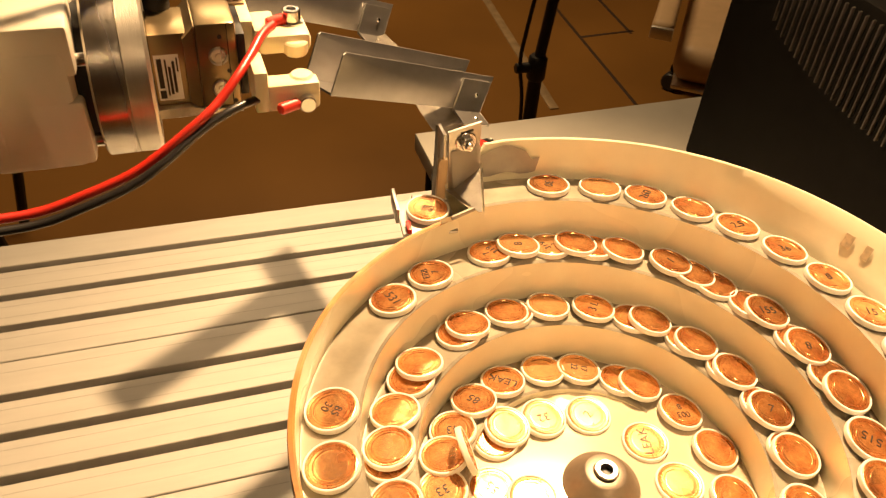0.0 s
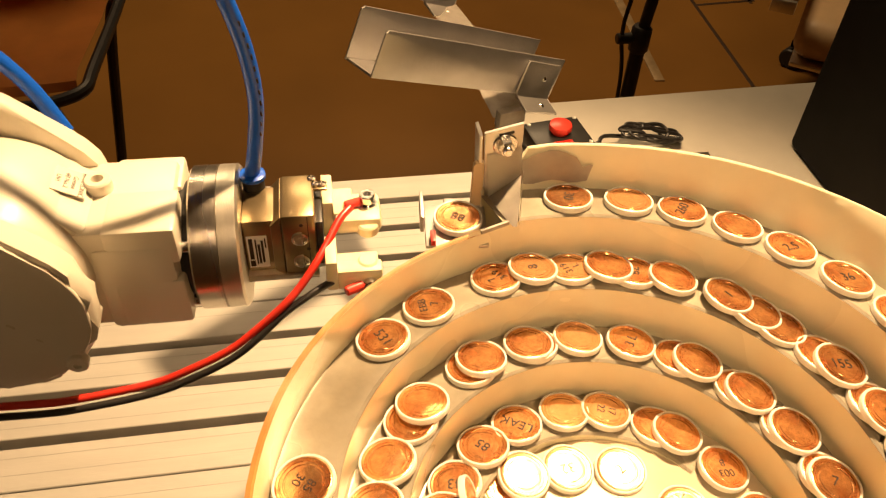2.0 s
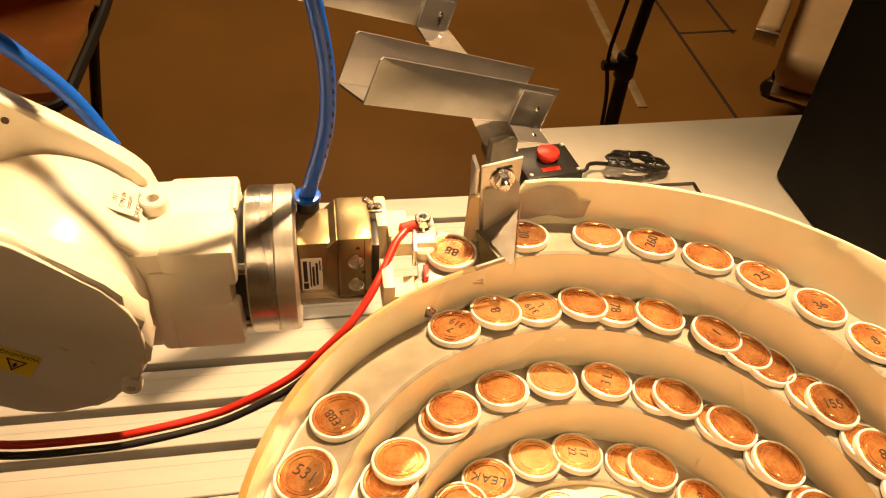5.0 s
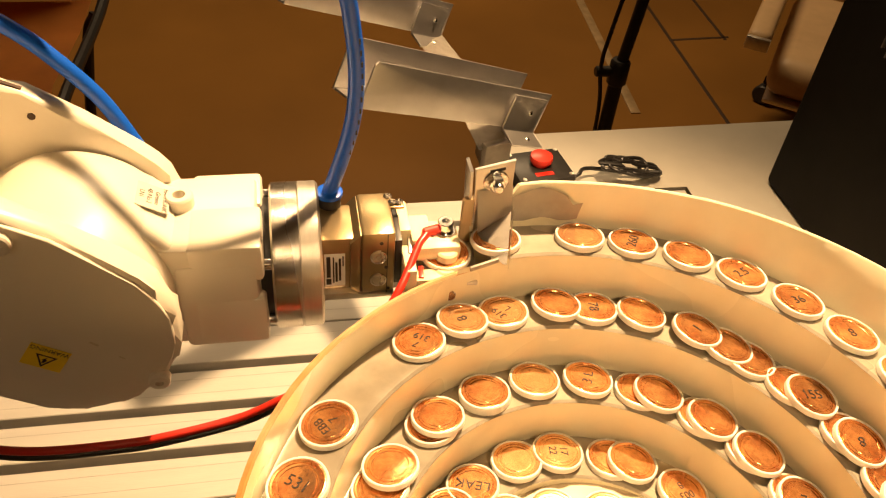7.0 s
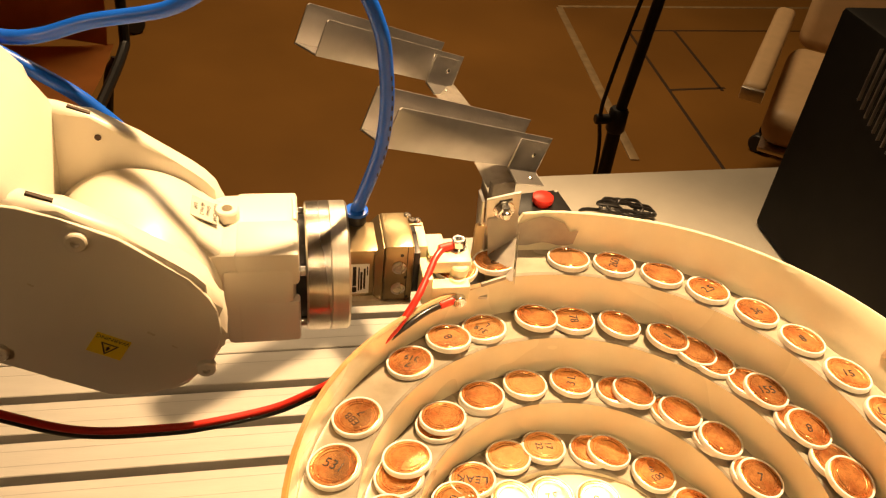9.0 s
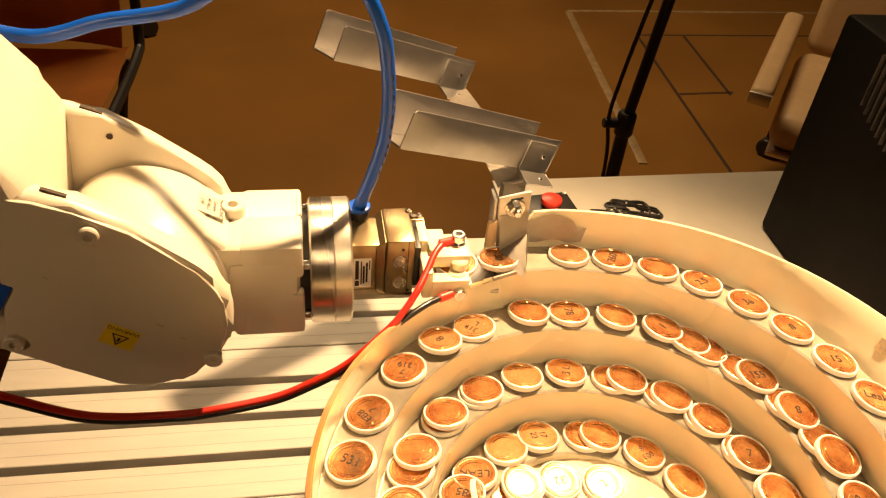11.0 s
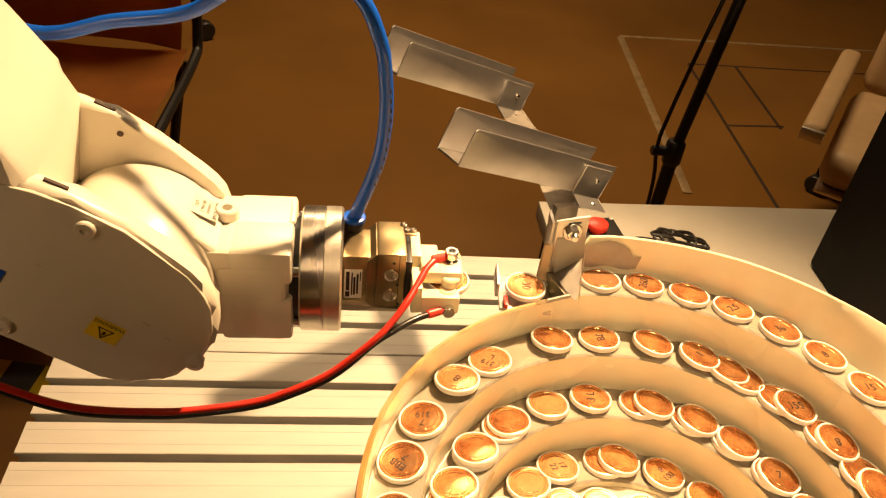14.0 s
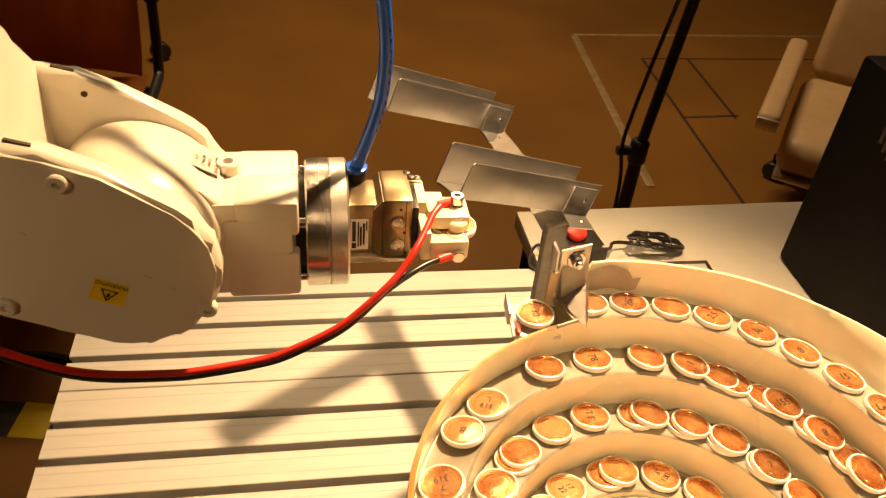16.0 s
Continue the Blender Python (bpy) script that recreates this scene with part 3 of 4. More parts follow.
for k in range(5):
    a = radians(72 * k + 18)
    part("base_arm", box(0.02, 0.27, -0.018, 0.018, 0.066, 0.092, 0.006, pose(0, 0, 0, 0, 0, math.degrees(a))), M_DARKCASE, chair)
    part("castor", rod(0.030, -0.022, 0.022, pose(0.26 * math.cos(a), 0.26 * math.sin(a), 0.030, 90, 0, math.degrees(a)), 20, 0.004), M_BLACK, chair)

# ---- orange shell chair ----
shell = thing("shell_chair", "orange wooden chair with a black tube frame", "chair", m=pose(-0.345, 1.105, -0.75, 0, 0, -3))
prof = []
for k in range(13):
    u = -0.205 + 0.41 * k / 12
    e = (u / 0.205) ** 2
    prof.append([(u, 0.19, 0.435 + 0.012 * e), (u, 0.05, 0.425 + 0.010 * e), (u, -0.17, 0.438 + 0.006 * e), (u, -0.215 + 0.02 * e, 0.434), (u, -0.232 + 0.03 * e, 0.420)])
seat_bm = strip(prof)
bmesh.ops.solidify(seat_bm, geom=seat_bm.faces[:], thickness=0.012)
part("seat", seat_bm, M_ORANGE, shell, "orange moulded wooden seat")
back_rows = [[(-0.195 + 0.39 * k / 10, y - 0.035 * (abs(k - 5) / 5) ** 2, z) for y, z in ((0.205, 0.452), (0.232, 0.50), (0.262, 0.62), (0.285, 0.76), (0.300, 0.88))] for k in range(11)]
back_bm = strip(back_rows)
bmesh.ops.solidify(back_bm, geom=back_bm.faces[:], thickness=0.012)
part("backrest", back_bm, M_ORANGE, shell, "orange moulded wooden backrest")
for sx in (-1, 1):
    part("side_tube", hose([(sx * 0.216, 0.292, 0.90), (sx * 0.218, 0.262, 0.66), (sx * 0.222, 0.225, 0.47), (sx * 0.224, 0.16, 0.432), (sx * 0.224, -0.14, 0.428), (sx * 0.218, -0.215, 0.424), (sx * 0.16, -0.250, 0.418)], 0.012, 10), M_BLACK, shell)
    part("back_grip", hose([(sx * 0.217, 0.280, 0.80), (sx * 0.2175, 0.267, 0.70), (sx * 0.219, 0.254, 0.60)], 0.017, 10), M_BLACK, shell)
    part("leg", hose([(sx * 0.16, -0.250, 0.418), (sx * 0.185, -0.262, 0.36), (sx * 0.235, -0.285, 0.002)], 0.012, 10), M_BLACK, shell)
    part("leg", hose([(sx * 0.215, 0.150, 0.432), (sx * 0.190, 0.130, 0.36), (sx * 0.140, 0.090, 0.002)], 0.012, 10), M_BLACK, shell)
part("cross_tube", hose([(-0.16, -0.250, 0.418), (0, -0.256, 0.414), (0.16, -0.250, 0.418)], 0.011, 10), M_BLACK, shell)
castor = tagged(part("loose_castor", rod(0.035, -0.02, 0.02, pose(-0.283, 2.335, -0.7145, 90, 0, 30), 20, 0.005), M_BLACK), "black furniture castor on the floor", "castor")
beam = tagged(part("dark_beam", hose([(-0.34, 0.46, -0.40), (-0.11, 0.357, -0.33), (0.03, 0.09, -0.30)], 0.010, 8), M_DARKCASE), "dark brace beside the bench leg", "brace")

# ---- the robot ----
TOOL = [
    (0, 0.2836, -0.2653, 0.3910, 1.7, -0.5, -0.4),
    (0.5, 0.2923, -0.2523, 0.3578, 3.3, -0.7, -0.6),
    (1, 0.3004, -0.2449, 0.3271, 2.5, -1.4, -1.0),
    (1.5, 0.3048, -0.2447, 0.3008, 0.6, -1.3, -4.0),
    (2, 0.3045, -0.2492, 0.2960, -0.7, -0.4, -4.3),
    (2.5, 0.3062, -0.2476, 0.2943, -0.9, -0.0, -3.4),
    (3, 0.3083, -0.2505, 0.2969, -1.1, 0.1, -3.3),
    (3.5, 0.3142, -0.2497, 0.2970, -1.1, 0.4, -1.7),
    (4, 0.3193, -0.2489, 0.2971, -1.2, 0.4, -0.7),
    (4.5, 0.3245, -0.2484, 0.2971, -1.1, 0.4, -1.6),
    (5, 0.3301, -0.2473, 0.2973, -1.1, 0.8, -1.6),
    (7.5, 0.3408, -0.2481, 0.3010, 0.3, 0.0, -1.4),
    (8, 0.3411, -0.2488, 0.3022, 0.1, 0.2, -0.4),
    (8.5, 0.3395, -0.2508, 0.3052, 0.3, -0.4, 0.5),
    (11, 0.3297, -0.2593, 0.3141, 0.4, 0.1, 0.4),
    (11.5, 0.3257, -0.2571, 0.3132, 0.3, 0.2, -0.8),
    (12, 0.3202, -0.2579, 0.3138, 0.8, 0.1, -0.8),
    (12.5, 0.3147, -0.2558, 0.3125, 0.4, 0.1, -1.9),
    (13, 0.3089, -0.2599, 0.3151, 0.2, 0.3, -2.1),
    (13.5, 0.3041, -0.2580, 0.3139, 0.2, 0.3, -2.7),
    (14, 0.3002, -0.2601, 0.3152, 0.1, 0.4, -3.2),
    (14.5, 0.2989, -0.2614, 0.3158, 0.1, 0.5, -3.2),
    (15, 0.2983, -0.2600, 0.3173, 0.1, 0.5, -2.4),
    (15.5, 0.2961, -0.2571, 0.3387, -0.2, 0.7, 1.9),
    (16, 0.2920, -0.2536, 0.3634, 0.1, 0.3, 7.7),
]
robot = thing("robot_arm", "ivory industrial robot arm with a parallel gripper", "robot arm")
SIZE = 0.9548
robot.scale = (SIZE, SIZE, SIZE)
AY, AZ = 0.0095, -0.002          # axis of the wrist in the tool's space
FY = 0.0030                      # middle of the jaws
X_AXIS = Matrix(((0, 0, 1, 0), (1, 0, 0, 0), (0, 1, 0, 0), (0, 0, 0, 1)))   # turned bodies lie along x


def along_x(profile, steps=40):
    return lathe(profile, steps, pose(0, AY, AZ) @ X_AXIS)


# wrist housing, built in the tool's space
wrist = part("wrist", box(-0.1320, -0.0735, AY - 0.0270, AY + 0.0180, AZ - 0.0205, AZ + 0.0290, 0.0030), M_ROBOT, robot)
part("wrist_block", box(-0.1042, -0.0740, AY - 0.0285, AY + 0.0270, AZ - 0.0215, AZ + 0.0215, 0.0030), M_ROBOT, wrist)
part("wrist_lug", box(-0.0985, -0.0718, AY + 0.0020, AY + 0.0225, AZ + 0.0100, AZ + 0.0262, 0.0018), M_ROBOT, wrist)
part("wrist_lug", box(-0.0985, -0.0718, AY - 0.0290, AY - 0.0040, AZ - 0.0200, AZ + 0.0040, 0.0018), M_ROBOT, wrist)
part("wrist_lug", box(-0.0985, -0.0718, AY - 0.0276, AY - 0.0030, AZ + 0.0120, AZ + 0.0294, 0.0018), M_ROBOT, wrist)
part("wrist_barrel", lathe([(0.030, -0.0285), (0.0345, -0.0270), (0.0368, -0.0230), (0.0368, 0.0190), (0.0345, 0.0225), (0.030, 0.0235)], 64, pose(-0.1409, 0.0, 0.0098, 90) @ pose(0, 0, 0, 180)), M_ROBOT, wrist)
part("barrel_cheek", prism([(-0.137, 0.010), (-0.1035, 0.010), (-0.1035, 0.0275), (-0.1120, 0.0330), (-0.1240, 0.0400), (-0.1370, 0.0455)], -0.0160, 0.0200, 0.0022), M_ROBOT, wrist)
part("lifting_boss", lathe([(0.0052, 0.015), (0.0052, 0.0315), (0.0046, 0.0322), (0.0024, 0.0322), (0.0022, 0.027), (0, 0.027)], 24, pose(-0.1017, 0.0090, 0.0)), M_ROBOT, wrist)
part("seal_ring", along_x([(0.0240, -0.0738), (0.0240, -0.0690)]), M_BLACK, wrist)
part("steel_flange", along_x([(0.0290, -0.0690), (0.0300, -0.0682), (0.0300, -0.0583), (0.0297, -0.0581)], 64), M_STEEL, wrist, "turned steel flange ring")
part("tool_plate", along_x([(0.0297, -0.0580), (0.0300, -0.0577), (0.0300, -0.0508), (0.0290, -0.0498), (0.0, -0.0498)], 64), M_STEEL_PALE, wrist, "satin aluminium tool plate")
for a in (35, 145, 215, 325):
    part("flange_screw", lathe([(0.0024, -0.0735), (0.0024, -0.0688)], 12, pose(0, AY, AZ) @ X_AXIS @ pose(0.0262 * math.cos(radians(a)), 0.0262 * math.sin(radians(a)), 0)), M_CHROME, wrist)
part("gripper_neck", box(-0.0498, -0.0340, AY - 0.0118, AY + 0.0100, -0.0125, 0.0150, 0.0010), M_GOLD, wrist, "bronze anodised gripper neck")
part("gripper_shoulder", prism([(-0.0385, 0.0135), (-0.0345, 0.0178), (-0.0340, 0.0178), (-0.0340, -0.0145), (-0.0345, -0.0145), (-0.0385, -0.0110)], AY - 0.0136, AY + 0.0120, 0.0005), M_GOLD, wrist)
part("gripper_body", box(-0.0342, -0.0205, AY - 0.0140, AY + 0.0125, -0.0140, 0.0185, 0.0014), M_GOLD, wrist, "bronze anodised gripper body")
part("gripper_foot", prism([(-0.0498, -0.0160), (-0.0205, -0.0160), (-0.0205, -0.0140), (-0.0330, -0.0140), (-0.0380, -0.0122), (-0.0498, -0.0122)], AY - 0.0148, AY + 0.010, 0.0004), M_STEEL_PALE, wrist)
part("gripper_jaw_rail", box(-0.0206, -0.0176, AY - 0.0128, AY + 0.0120, -0.0100, 0.0135, 0.0004), M_BLACK, wrist)
for zz in (-0.0060, 0.0065):
    part("dowel_screw", lathe([(0.0034, 0), (0.0034, 0.0008), (0.0028, 0.0011), (0.0024, 0.0004), (0.0012, 0.0004), (0.0010, 0.0009), (0.0, 0.0009)], 24, pose(-0.0272, AY - 0.0140, zz, 90)), M_STEEL, wrist, "recessed steel screw")
for x, z in ((-0.0262, 0.0135), (-0.0240, 0.0005), (-0.0230, -0.0115)):
    part("vent_hole", lathe([(0.0008, 0), (0.0008, 0.0002)], 12, pose(x, AY - 0.0140, z, 90)), M_SEAM, wrist)
part("body_seam", box(-0.0238, -0.0235, AY - 0.0143, AY - 0.0138, -0.0135, 0.0180), M_SEAM, wrist)
part("rating_label", box(-0.0488, -0.0405, AY - 0.0121, AY - 0.0118, -0.0100, 0.0075, 0.0001), M_WHITELABEL, wrist, "white label with unreadable bars")
for x0, x1, z0, z1 in ((-0.0482, -0.0462, -0.0090, -0.0060), (-0.0480, -0.0464, -0.0050, 0.0062), (-0.0455, -0.0449, -0.0080, 0.0058), (-0.0445, -0.0436, -0.0076, 0.0030), (-0.0431, -0.0422, -0.0070, 0.0050), (-0.0416, -0.0411, 0.0010, 0.0062)):
    part("label_bar", box(x0, x1, AY - 0.0124, AY - 0.0121, z0, z1), M_INK, wrist)
for k, (x, y) in enumerate(((-0.0212, 0.0190), (-0.0196, 0.0152), (-0.0170, 0.0150))):
    part("sensor_clip", lathe([(0.0017, 0), (0.0017, 0.0014), (0.0011, 0.0018), (0.0008, 0.0010), (0, 0.0010)], 14, pose(x, y, 0.0175)), M_STEEL, wrist)
part("clip_plate", box(-0.0228, -0.0150, 0.0125, 0.0175, 0.0165, 0.0178, 0.0004), M_GOLD, wrist)
part("hose_fitting", lathe([(0.0046, 0.006), (0.0046, 0.0190), (0.0040, 0.0200)], 20, pose(-0.0449, 0.0200, 0)), M_BLACK, wrist, "black push-in hose fitting")
part("fitting_collar", lathe([(0.0040, 0.0196), (0.0054, 0.0202), (0.0054, 0.0218), (0.0042, 0.0224)], 20, pose(-0.0449, 0.0200, 0)), M_BLUE, wrist, "blue release collar")
LAB = pose(-0.1105, 0.0060, 0.0335, 0, 30, 0)
part("service_label", box(-0.0062, 0.0062, -0.0068, 0.0068, 0.0, 0.0003, 0, LAB), M_LABEL, wrist, "silver grease label")
for k, text in enumerate(("HARMONIC", "Grease", "4B No.2", "LN1")):
    lettering("label_text", text, 0.0026, M_INK, wrist, LAB @ pose(0.0044 - 0.0029 * k, 0, 0.0004, 0, 0, -90))

# forearm, in its own space about the wrist joint
Y_NEAR, Y_FAR = -0.0400, 0.0320
fore = part("forearm", prism([(-0.0350, -0.007), (-0.0290, 0.030), (-0.0240, 0.0760), (-0.0330, 0.0905), (-0.0490, 0.1120), (-0.125, 0.1960), (-0.245, 0.2700), (-0.30, 0.16), (-0.16, 0.060), (-0.055, 0.0035)], Y_NEAR, Y_FAR, 0.0060), M_ROBOT, robot)
PC, PR = (0.0015, 0.0140), 0.0395


def fork_outline(g=0.0):
    pts = [(-0.0360, 0.0790 - g), (-0.0232, 0.0765 - g), (-0.0108, 0.0715 - g), (0.0073, 0.0615 - g)]
    for k in range(17):
        a = radians(52 - k * (52 + 108) / 16)
        pts.append((PC[0] + (PR - g) * math.cos(a), PC[1] + (PR - g) * math.sin(a)))
    return pts + [(-0.0303, -0.0108 + g), (-0.0480, -0.0005 + g)]


part("fork_plate", prism(fork_outline(), Y_NEAR, Y_NEAR + 0.0100, 0.0035), M_ROBOT, fore)
part("fork_plate", prism(fork_outline(), Y_FAR - 0.0085, Y_FAR, 0.0030), M_ROBOT, fore)
part("cover_panel", prism(fork_outline(0.0022), Y_NEAR - 0.0014, Y_NEAR + 0.0002, 0.0006), M_ROBOT, fore)
for x, z in ((-0.0065, 0.0600), (0.0310, -0.0085), (-0.0445, 0.0075)):
    part("cover_boss", lathe([(0.0040, 0), (0.0040, 0.0032), (0.0034, 0.0038), (0.0016, 0.0038), (0.0015, 0.0022), (0, 0.0022)], 20, pose(x, Y_NEAR - 0.0002, z, 90)), M_ROBOT, fore)
part("plug_hole", lathe([(0.0014, 0), (0.0014, 0.0003)], 16, pose(-0.0088, Y_FAR - 0.0086, 0.0625, 90)), M_JOINT, fore)
for y, x, z in ((Y_FAR - 0.005, -0.0150, 0.0732), (Y_NEAR + 0.005, -0.0170, 0.0742)):
    part("joint_slot", box(-0.0045, 0.0045, -0.0008, 0.0008, -0.001, 0.0007, 0, pose(x, y, z, 0, 24, 0)), M_JOINT, fore)
for x, z, r in ((0.012, 0.012, 0.0008), (-0.026, 0.040, 0.0006), (0.020, 0.004, 0.0006)):
    part("paint_chip", box(-r * 2, r * 2, -0.0002, 0.0, -r * 0.6, r * 0.6, 0, pose(x, Y_NEAR - 0.0013, z, 0, 40, 0)), M_ROBOT_WORN, fore)
SX0, SZ0, SY0 = -0.0046, 0.0067, Y_NEAR - 0.0016
part("warning_sticker", box(-0.0068, 0.0068, -0.0002, 0.0, -0.0056, 0.0056, 0, pose(SX0, SY0, SZ0, 0, 212, 0)), M_YELLOW, fore, "yellow warning sticker with a lightning triangle")
STICK = pose(SX0, SY0 - 0.0003, SZ0, 0, 212, 0) @ pose(0, 0, 0, 90)
emblem = part("emblem", box(-0.013, 0.013, -0.0006, 0.0014, -0.0085, 0.0085, 0, pose(-0.0540, SY0, 0.0355, 0, 212, 0)), M_BLUE, fore, "blue emblem plate with a white field")
part("emblem_field", box(-0.009, 0.009, -0.0009, -0.0005, -0.0050, 0.0050, 0, pose(-0.0540, SY0, 0.0355, 0, 212, 0)), M_WHITELABEL, emblem)
lettering("sticker_word", "WARNING", 0.0027, M_INK, fore, STICK @ pose(0, -0.0041, 0))
tri = bmesh.new()
for sc in (1.0, 0.72):
    for k in range(3):
        tri.verts.new((0.0042 * sc * math.sin(radians(120 * k)), 0.0042 * sc * math.cos(radians(120 * k)), 0))
tri.verts.ensure_lookup_table()
for k in range(3):
    tri.faces.new((tri.verts[k], tri.verts[(k + 1) % 3], tri.verts[3 + (k + 1) % 3], tri.verts[3 + k]))
tri.transform(STICK @ pose(0, 0.0006, 0.0001))
part("sticker_triangle", tri, M_INK, fore)
part("sticker_flash", prism([(-0.0003, 0.0016), (0.0006, 0.0016), (0.0002, 0.0003), (0.0009, 0.0003), (-0.0006, -0.0016), (-0.0002, -0.0002), (-0.0009, -0.0002)], -0.0001, 0.0, 0, STICK @ pose(0, 0.0008, 0.0001, -90)), M_INK, fore)
back_hose = part("air_hose", hose([(-0.215, 0.036, 0.235), (-0.090, 0.040, 0.138), (-0.045, 0.040, 0.1000), (-0.0146, 0.040, 0.0775), (-0.002, 0.040, 0.0655), (0.0115, 0.040, 0.0480), (0.022, 0.038, 0.028)], 0.0031, 12), M_BLUE, robot, "blue air hose")


def finger(side):
    """A nylon jaw; side +1 is the far one. Its space is the tool's, closed."""
    if side > 0:
        bm = box(-0.0176, -0.0128, FY + 0.0010, FY + 0.0205, -0.0075, 0.0115, 0.0008)
        add(bm, box(-0.0132, -0.0045, -0.0012, FY + 0.0125, 0.0012, 0.0100, 0.0010))
        add(bm, box(-0.0128, 0.0068, -0.0058, 0.0125, 0.0018, 0.0097, 0.0024))
        add(bm, rod(0.0045, 0.0016, 0.0070, pose(0.0008, -0.0045, 0), 28, 0.0008))
    else:
        bm = box(-0.0176, -0.0128, FY - 0.0172, FY - 0.0012, -0.0085, 0.0070, 0.0008)
        add(bm, box(-0.0132, 0.0050, -0.0145, -0.0075, -0.0085, 0.0018, 0.0012))
        add(bm, box(-0.0132, 0.0040, -0.0100, 0.0010, -0.0085, -0.0020, 0.0010))
        add(bm, rod(0.0042, -0.0060, 0.0026, pose(-0.0005, -0.0085, 0), 28, 0.0008))
    ob = part("gripper_finger", bm, M_NYLON, robot, "cream nylon gripper finger")
    if side > 0:
        part("finger_bolt", lathe([(0.0033, 0.0102), (0.0033, 0.0142), (0.0029, 0.0147), (0.0017, 0.0147), (0.0016, 0.0122), (0, 0.0122)], 24, pose(0.0014, 0.0048, 0)), M_CHROME, ob, "zinc socket head bolt")
        part("washer", lathe([(0.0043, 0.0096), (0.0043, 0.0102)], 24, pose(0.0014, 0.0048, 0)), M_CHROME, ob)
        part("ring_terminal", rod(0.0021, 0.0, 0.0072, pose(-0.0012, 0.0042, 0.0113, 0, -96, 12), 16, 0.0006), M_REDSLEEVE, ob, "red ring terminal sleeve")
    else:
        part("finger_bolt", rod(0.0030, -0.0005, 0.0036, pose(0.0000, -0.0140, -0.0052, 90, 0, 0), 20, 0.0004), M_CHROME, ob)
        part("ring_terminal", rod(0.0021, 0.0, 0.0080, pose(-0.0030, -0.0152, -0.0052, 0, -90, 24), 16, 0.0006), M_REDSLEEVE, ob, "red ring terminal sleeve")
    return ob


far_finger, near_finger = finger(1), finger(-1)
BOLT = Vector((-0.0065, 0.0030, 0.0108))
TAIL = ((-0.0467, -0.0380, -0.0170), (-0.0567, -0.0410, -0.0236), (-0.0716, -0.0440, -0.0298), (-0.0863, -0.0460, -0.0347), (-0.1101, -0.0500, -0.0355), (-0.1286, -0.0520, -0.0350), (-0.1608, -0.0560, -0.0276), (-0.1890, -0.0580, -0.0107), (-0.230, -0.060, 0.018))
red_wire = part("red_wire", hose([Vector(p) - BOLT for p in ((-0.0060, 0.0032, 0.0108), (-0.0108, -0.0030, 0.0096), (-0.0162, -0.0130, 0.0061), (-0.0216, -0.0220, 0.0028), (-0.0277, -0.0280, -0.0029), (-0.0342, -0.0330, -0.0075)) + TAIL], 0.0016, 14), M_RED, robot, "red insulated wire")
black_wire = part("black_wire", hose([Vector(p) - BOLT for p in ((-0.0100, -0.0184, -0.0052), (-0.0165, -0.0225, -0.0048), (-0.0250, -0.0280, -0.0060), (-0.0345, -0.0320, -0.0110)) + tuple((x, y - 0.0003, z - 0.0026) for x, y, z in TAIL)], 0.0015, 14), M_BLACKWIRE, robot, "black insulated wire")
FIT = Vector((-0.0449, 0.0200, 0.0215))
HOSE_LINE = ((-0.0449, 0.0200, 0.0215), (-0.0394, 0.0200, 0.0377), (-0.0346, 0.0200, 0.0558), (-0.0329, 0.0200, 0.0754), (-0.0340, 0.0200, 0.0937), (-0.0371, 0.0200, 0.1107), (-0.0470, 0.0220, 0.1290), (-0.0680, 0.0300, 0.1390), (-0.0930, 0.0380, 0.1250), (-0.1174, 0.0430, 0.1080), (-0.1496, 0.0450, 0.1010), (-0.1829, 0.0450, 0.0940), (-0.230, 0.045, 0.110))
air_hose = part("air_hose", hose([Vector(p) - FIT for p in HOSE_LINE], 0.0031, 14), M_BLUE, robot, "blue air hose with black print")
for k in range(11):
    c = curve_points(HOSE_LINE[1:5], 8)[2 + k * 2] - FIT
    part("hose_print", box(0.0016, 0.0023, -0.0027, -0.0021, -0.0010, 0.0010, 0, Matrix.Translation(c)), M_INK, air_hose)

# ---- the copper discs ----
RAD = 0.0100
ring_prof = [(0.0, -0.0011), (0.0090, -0.0011), (0.0098, -0.0009), (0.0100, -0.0005), (0.0100, 0.0009), (0.0099, 0.0014), (0.0096, 0.0016), (0.0091, 0.0015), (0.0090, 0.0008), (0.0, 0.0008)]
cap_prof = [(0.0090, 0.0009), (0.0089, 0.0013), (0.0086, 0.0014), (0.0079, 0.0013), (0.0077, 0.0010), (0.0074, 0.0010), (0.0072, 0.0013), (0.0066, 0.0013), (0.0063, 0.0011), (0.0060, 0.0011), (0.0058, 0.0013), (0.0056, 0.00132), (0.0054, 0.00132), (0.0, 0.00132)]


def shared(name, bm, material):
    me = bpy.data.meshes.new(name)
    bmesh.ops.recalc_face_normals(bm, faces=bm.faces)
    bm.to_mesh(me)
    bm.free()
    me.materials.append(material)
    for p in me.polygons:
        p.use_smooth = True
    me.set_sharp_from_angle(angle=radians(25))
    return me


RING_ME = shared("plastic_ring", lathe(ring_prof, 32, closed=False), M_RING)
CAP_ME = shared("copper_cap", lathe(cap_prof, 32, closed=False), M_COPPER)
GLARE_CAP_ME = shared("glare_copper_cap", lathe(cap_prof, 32, closed=False), M_COPPER_GLARE)


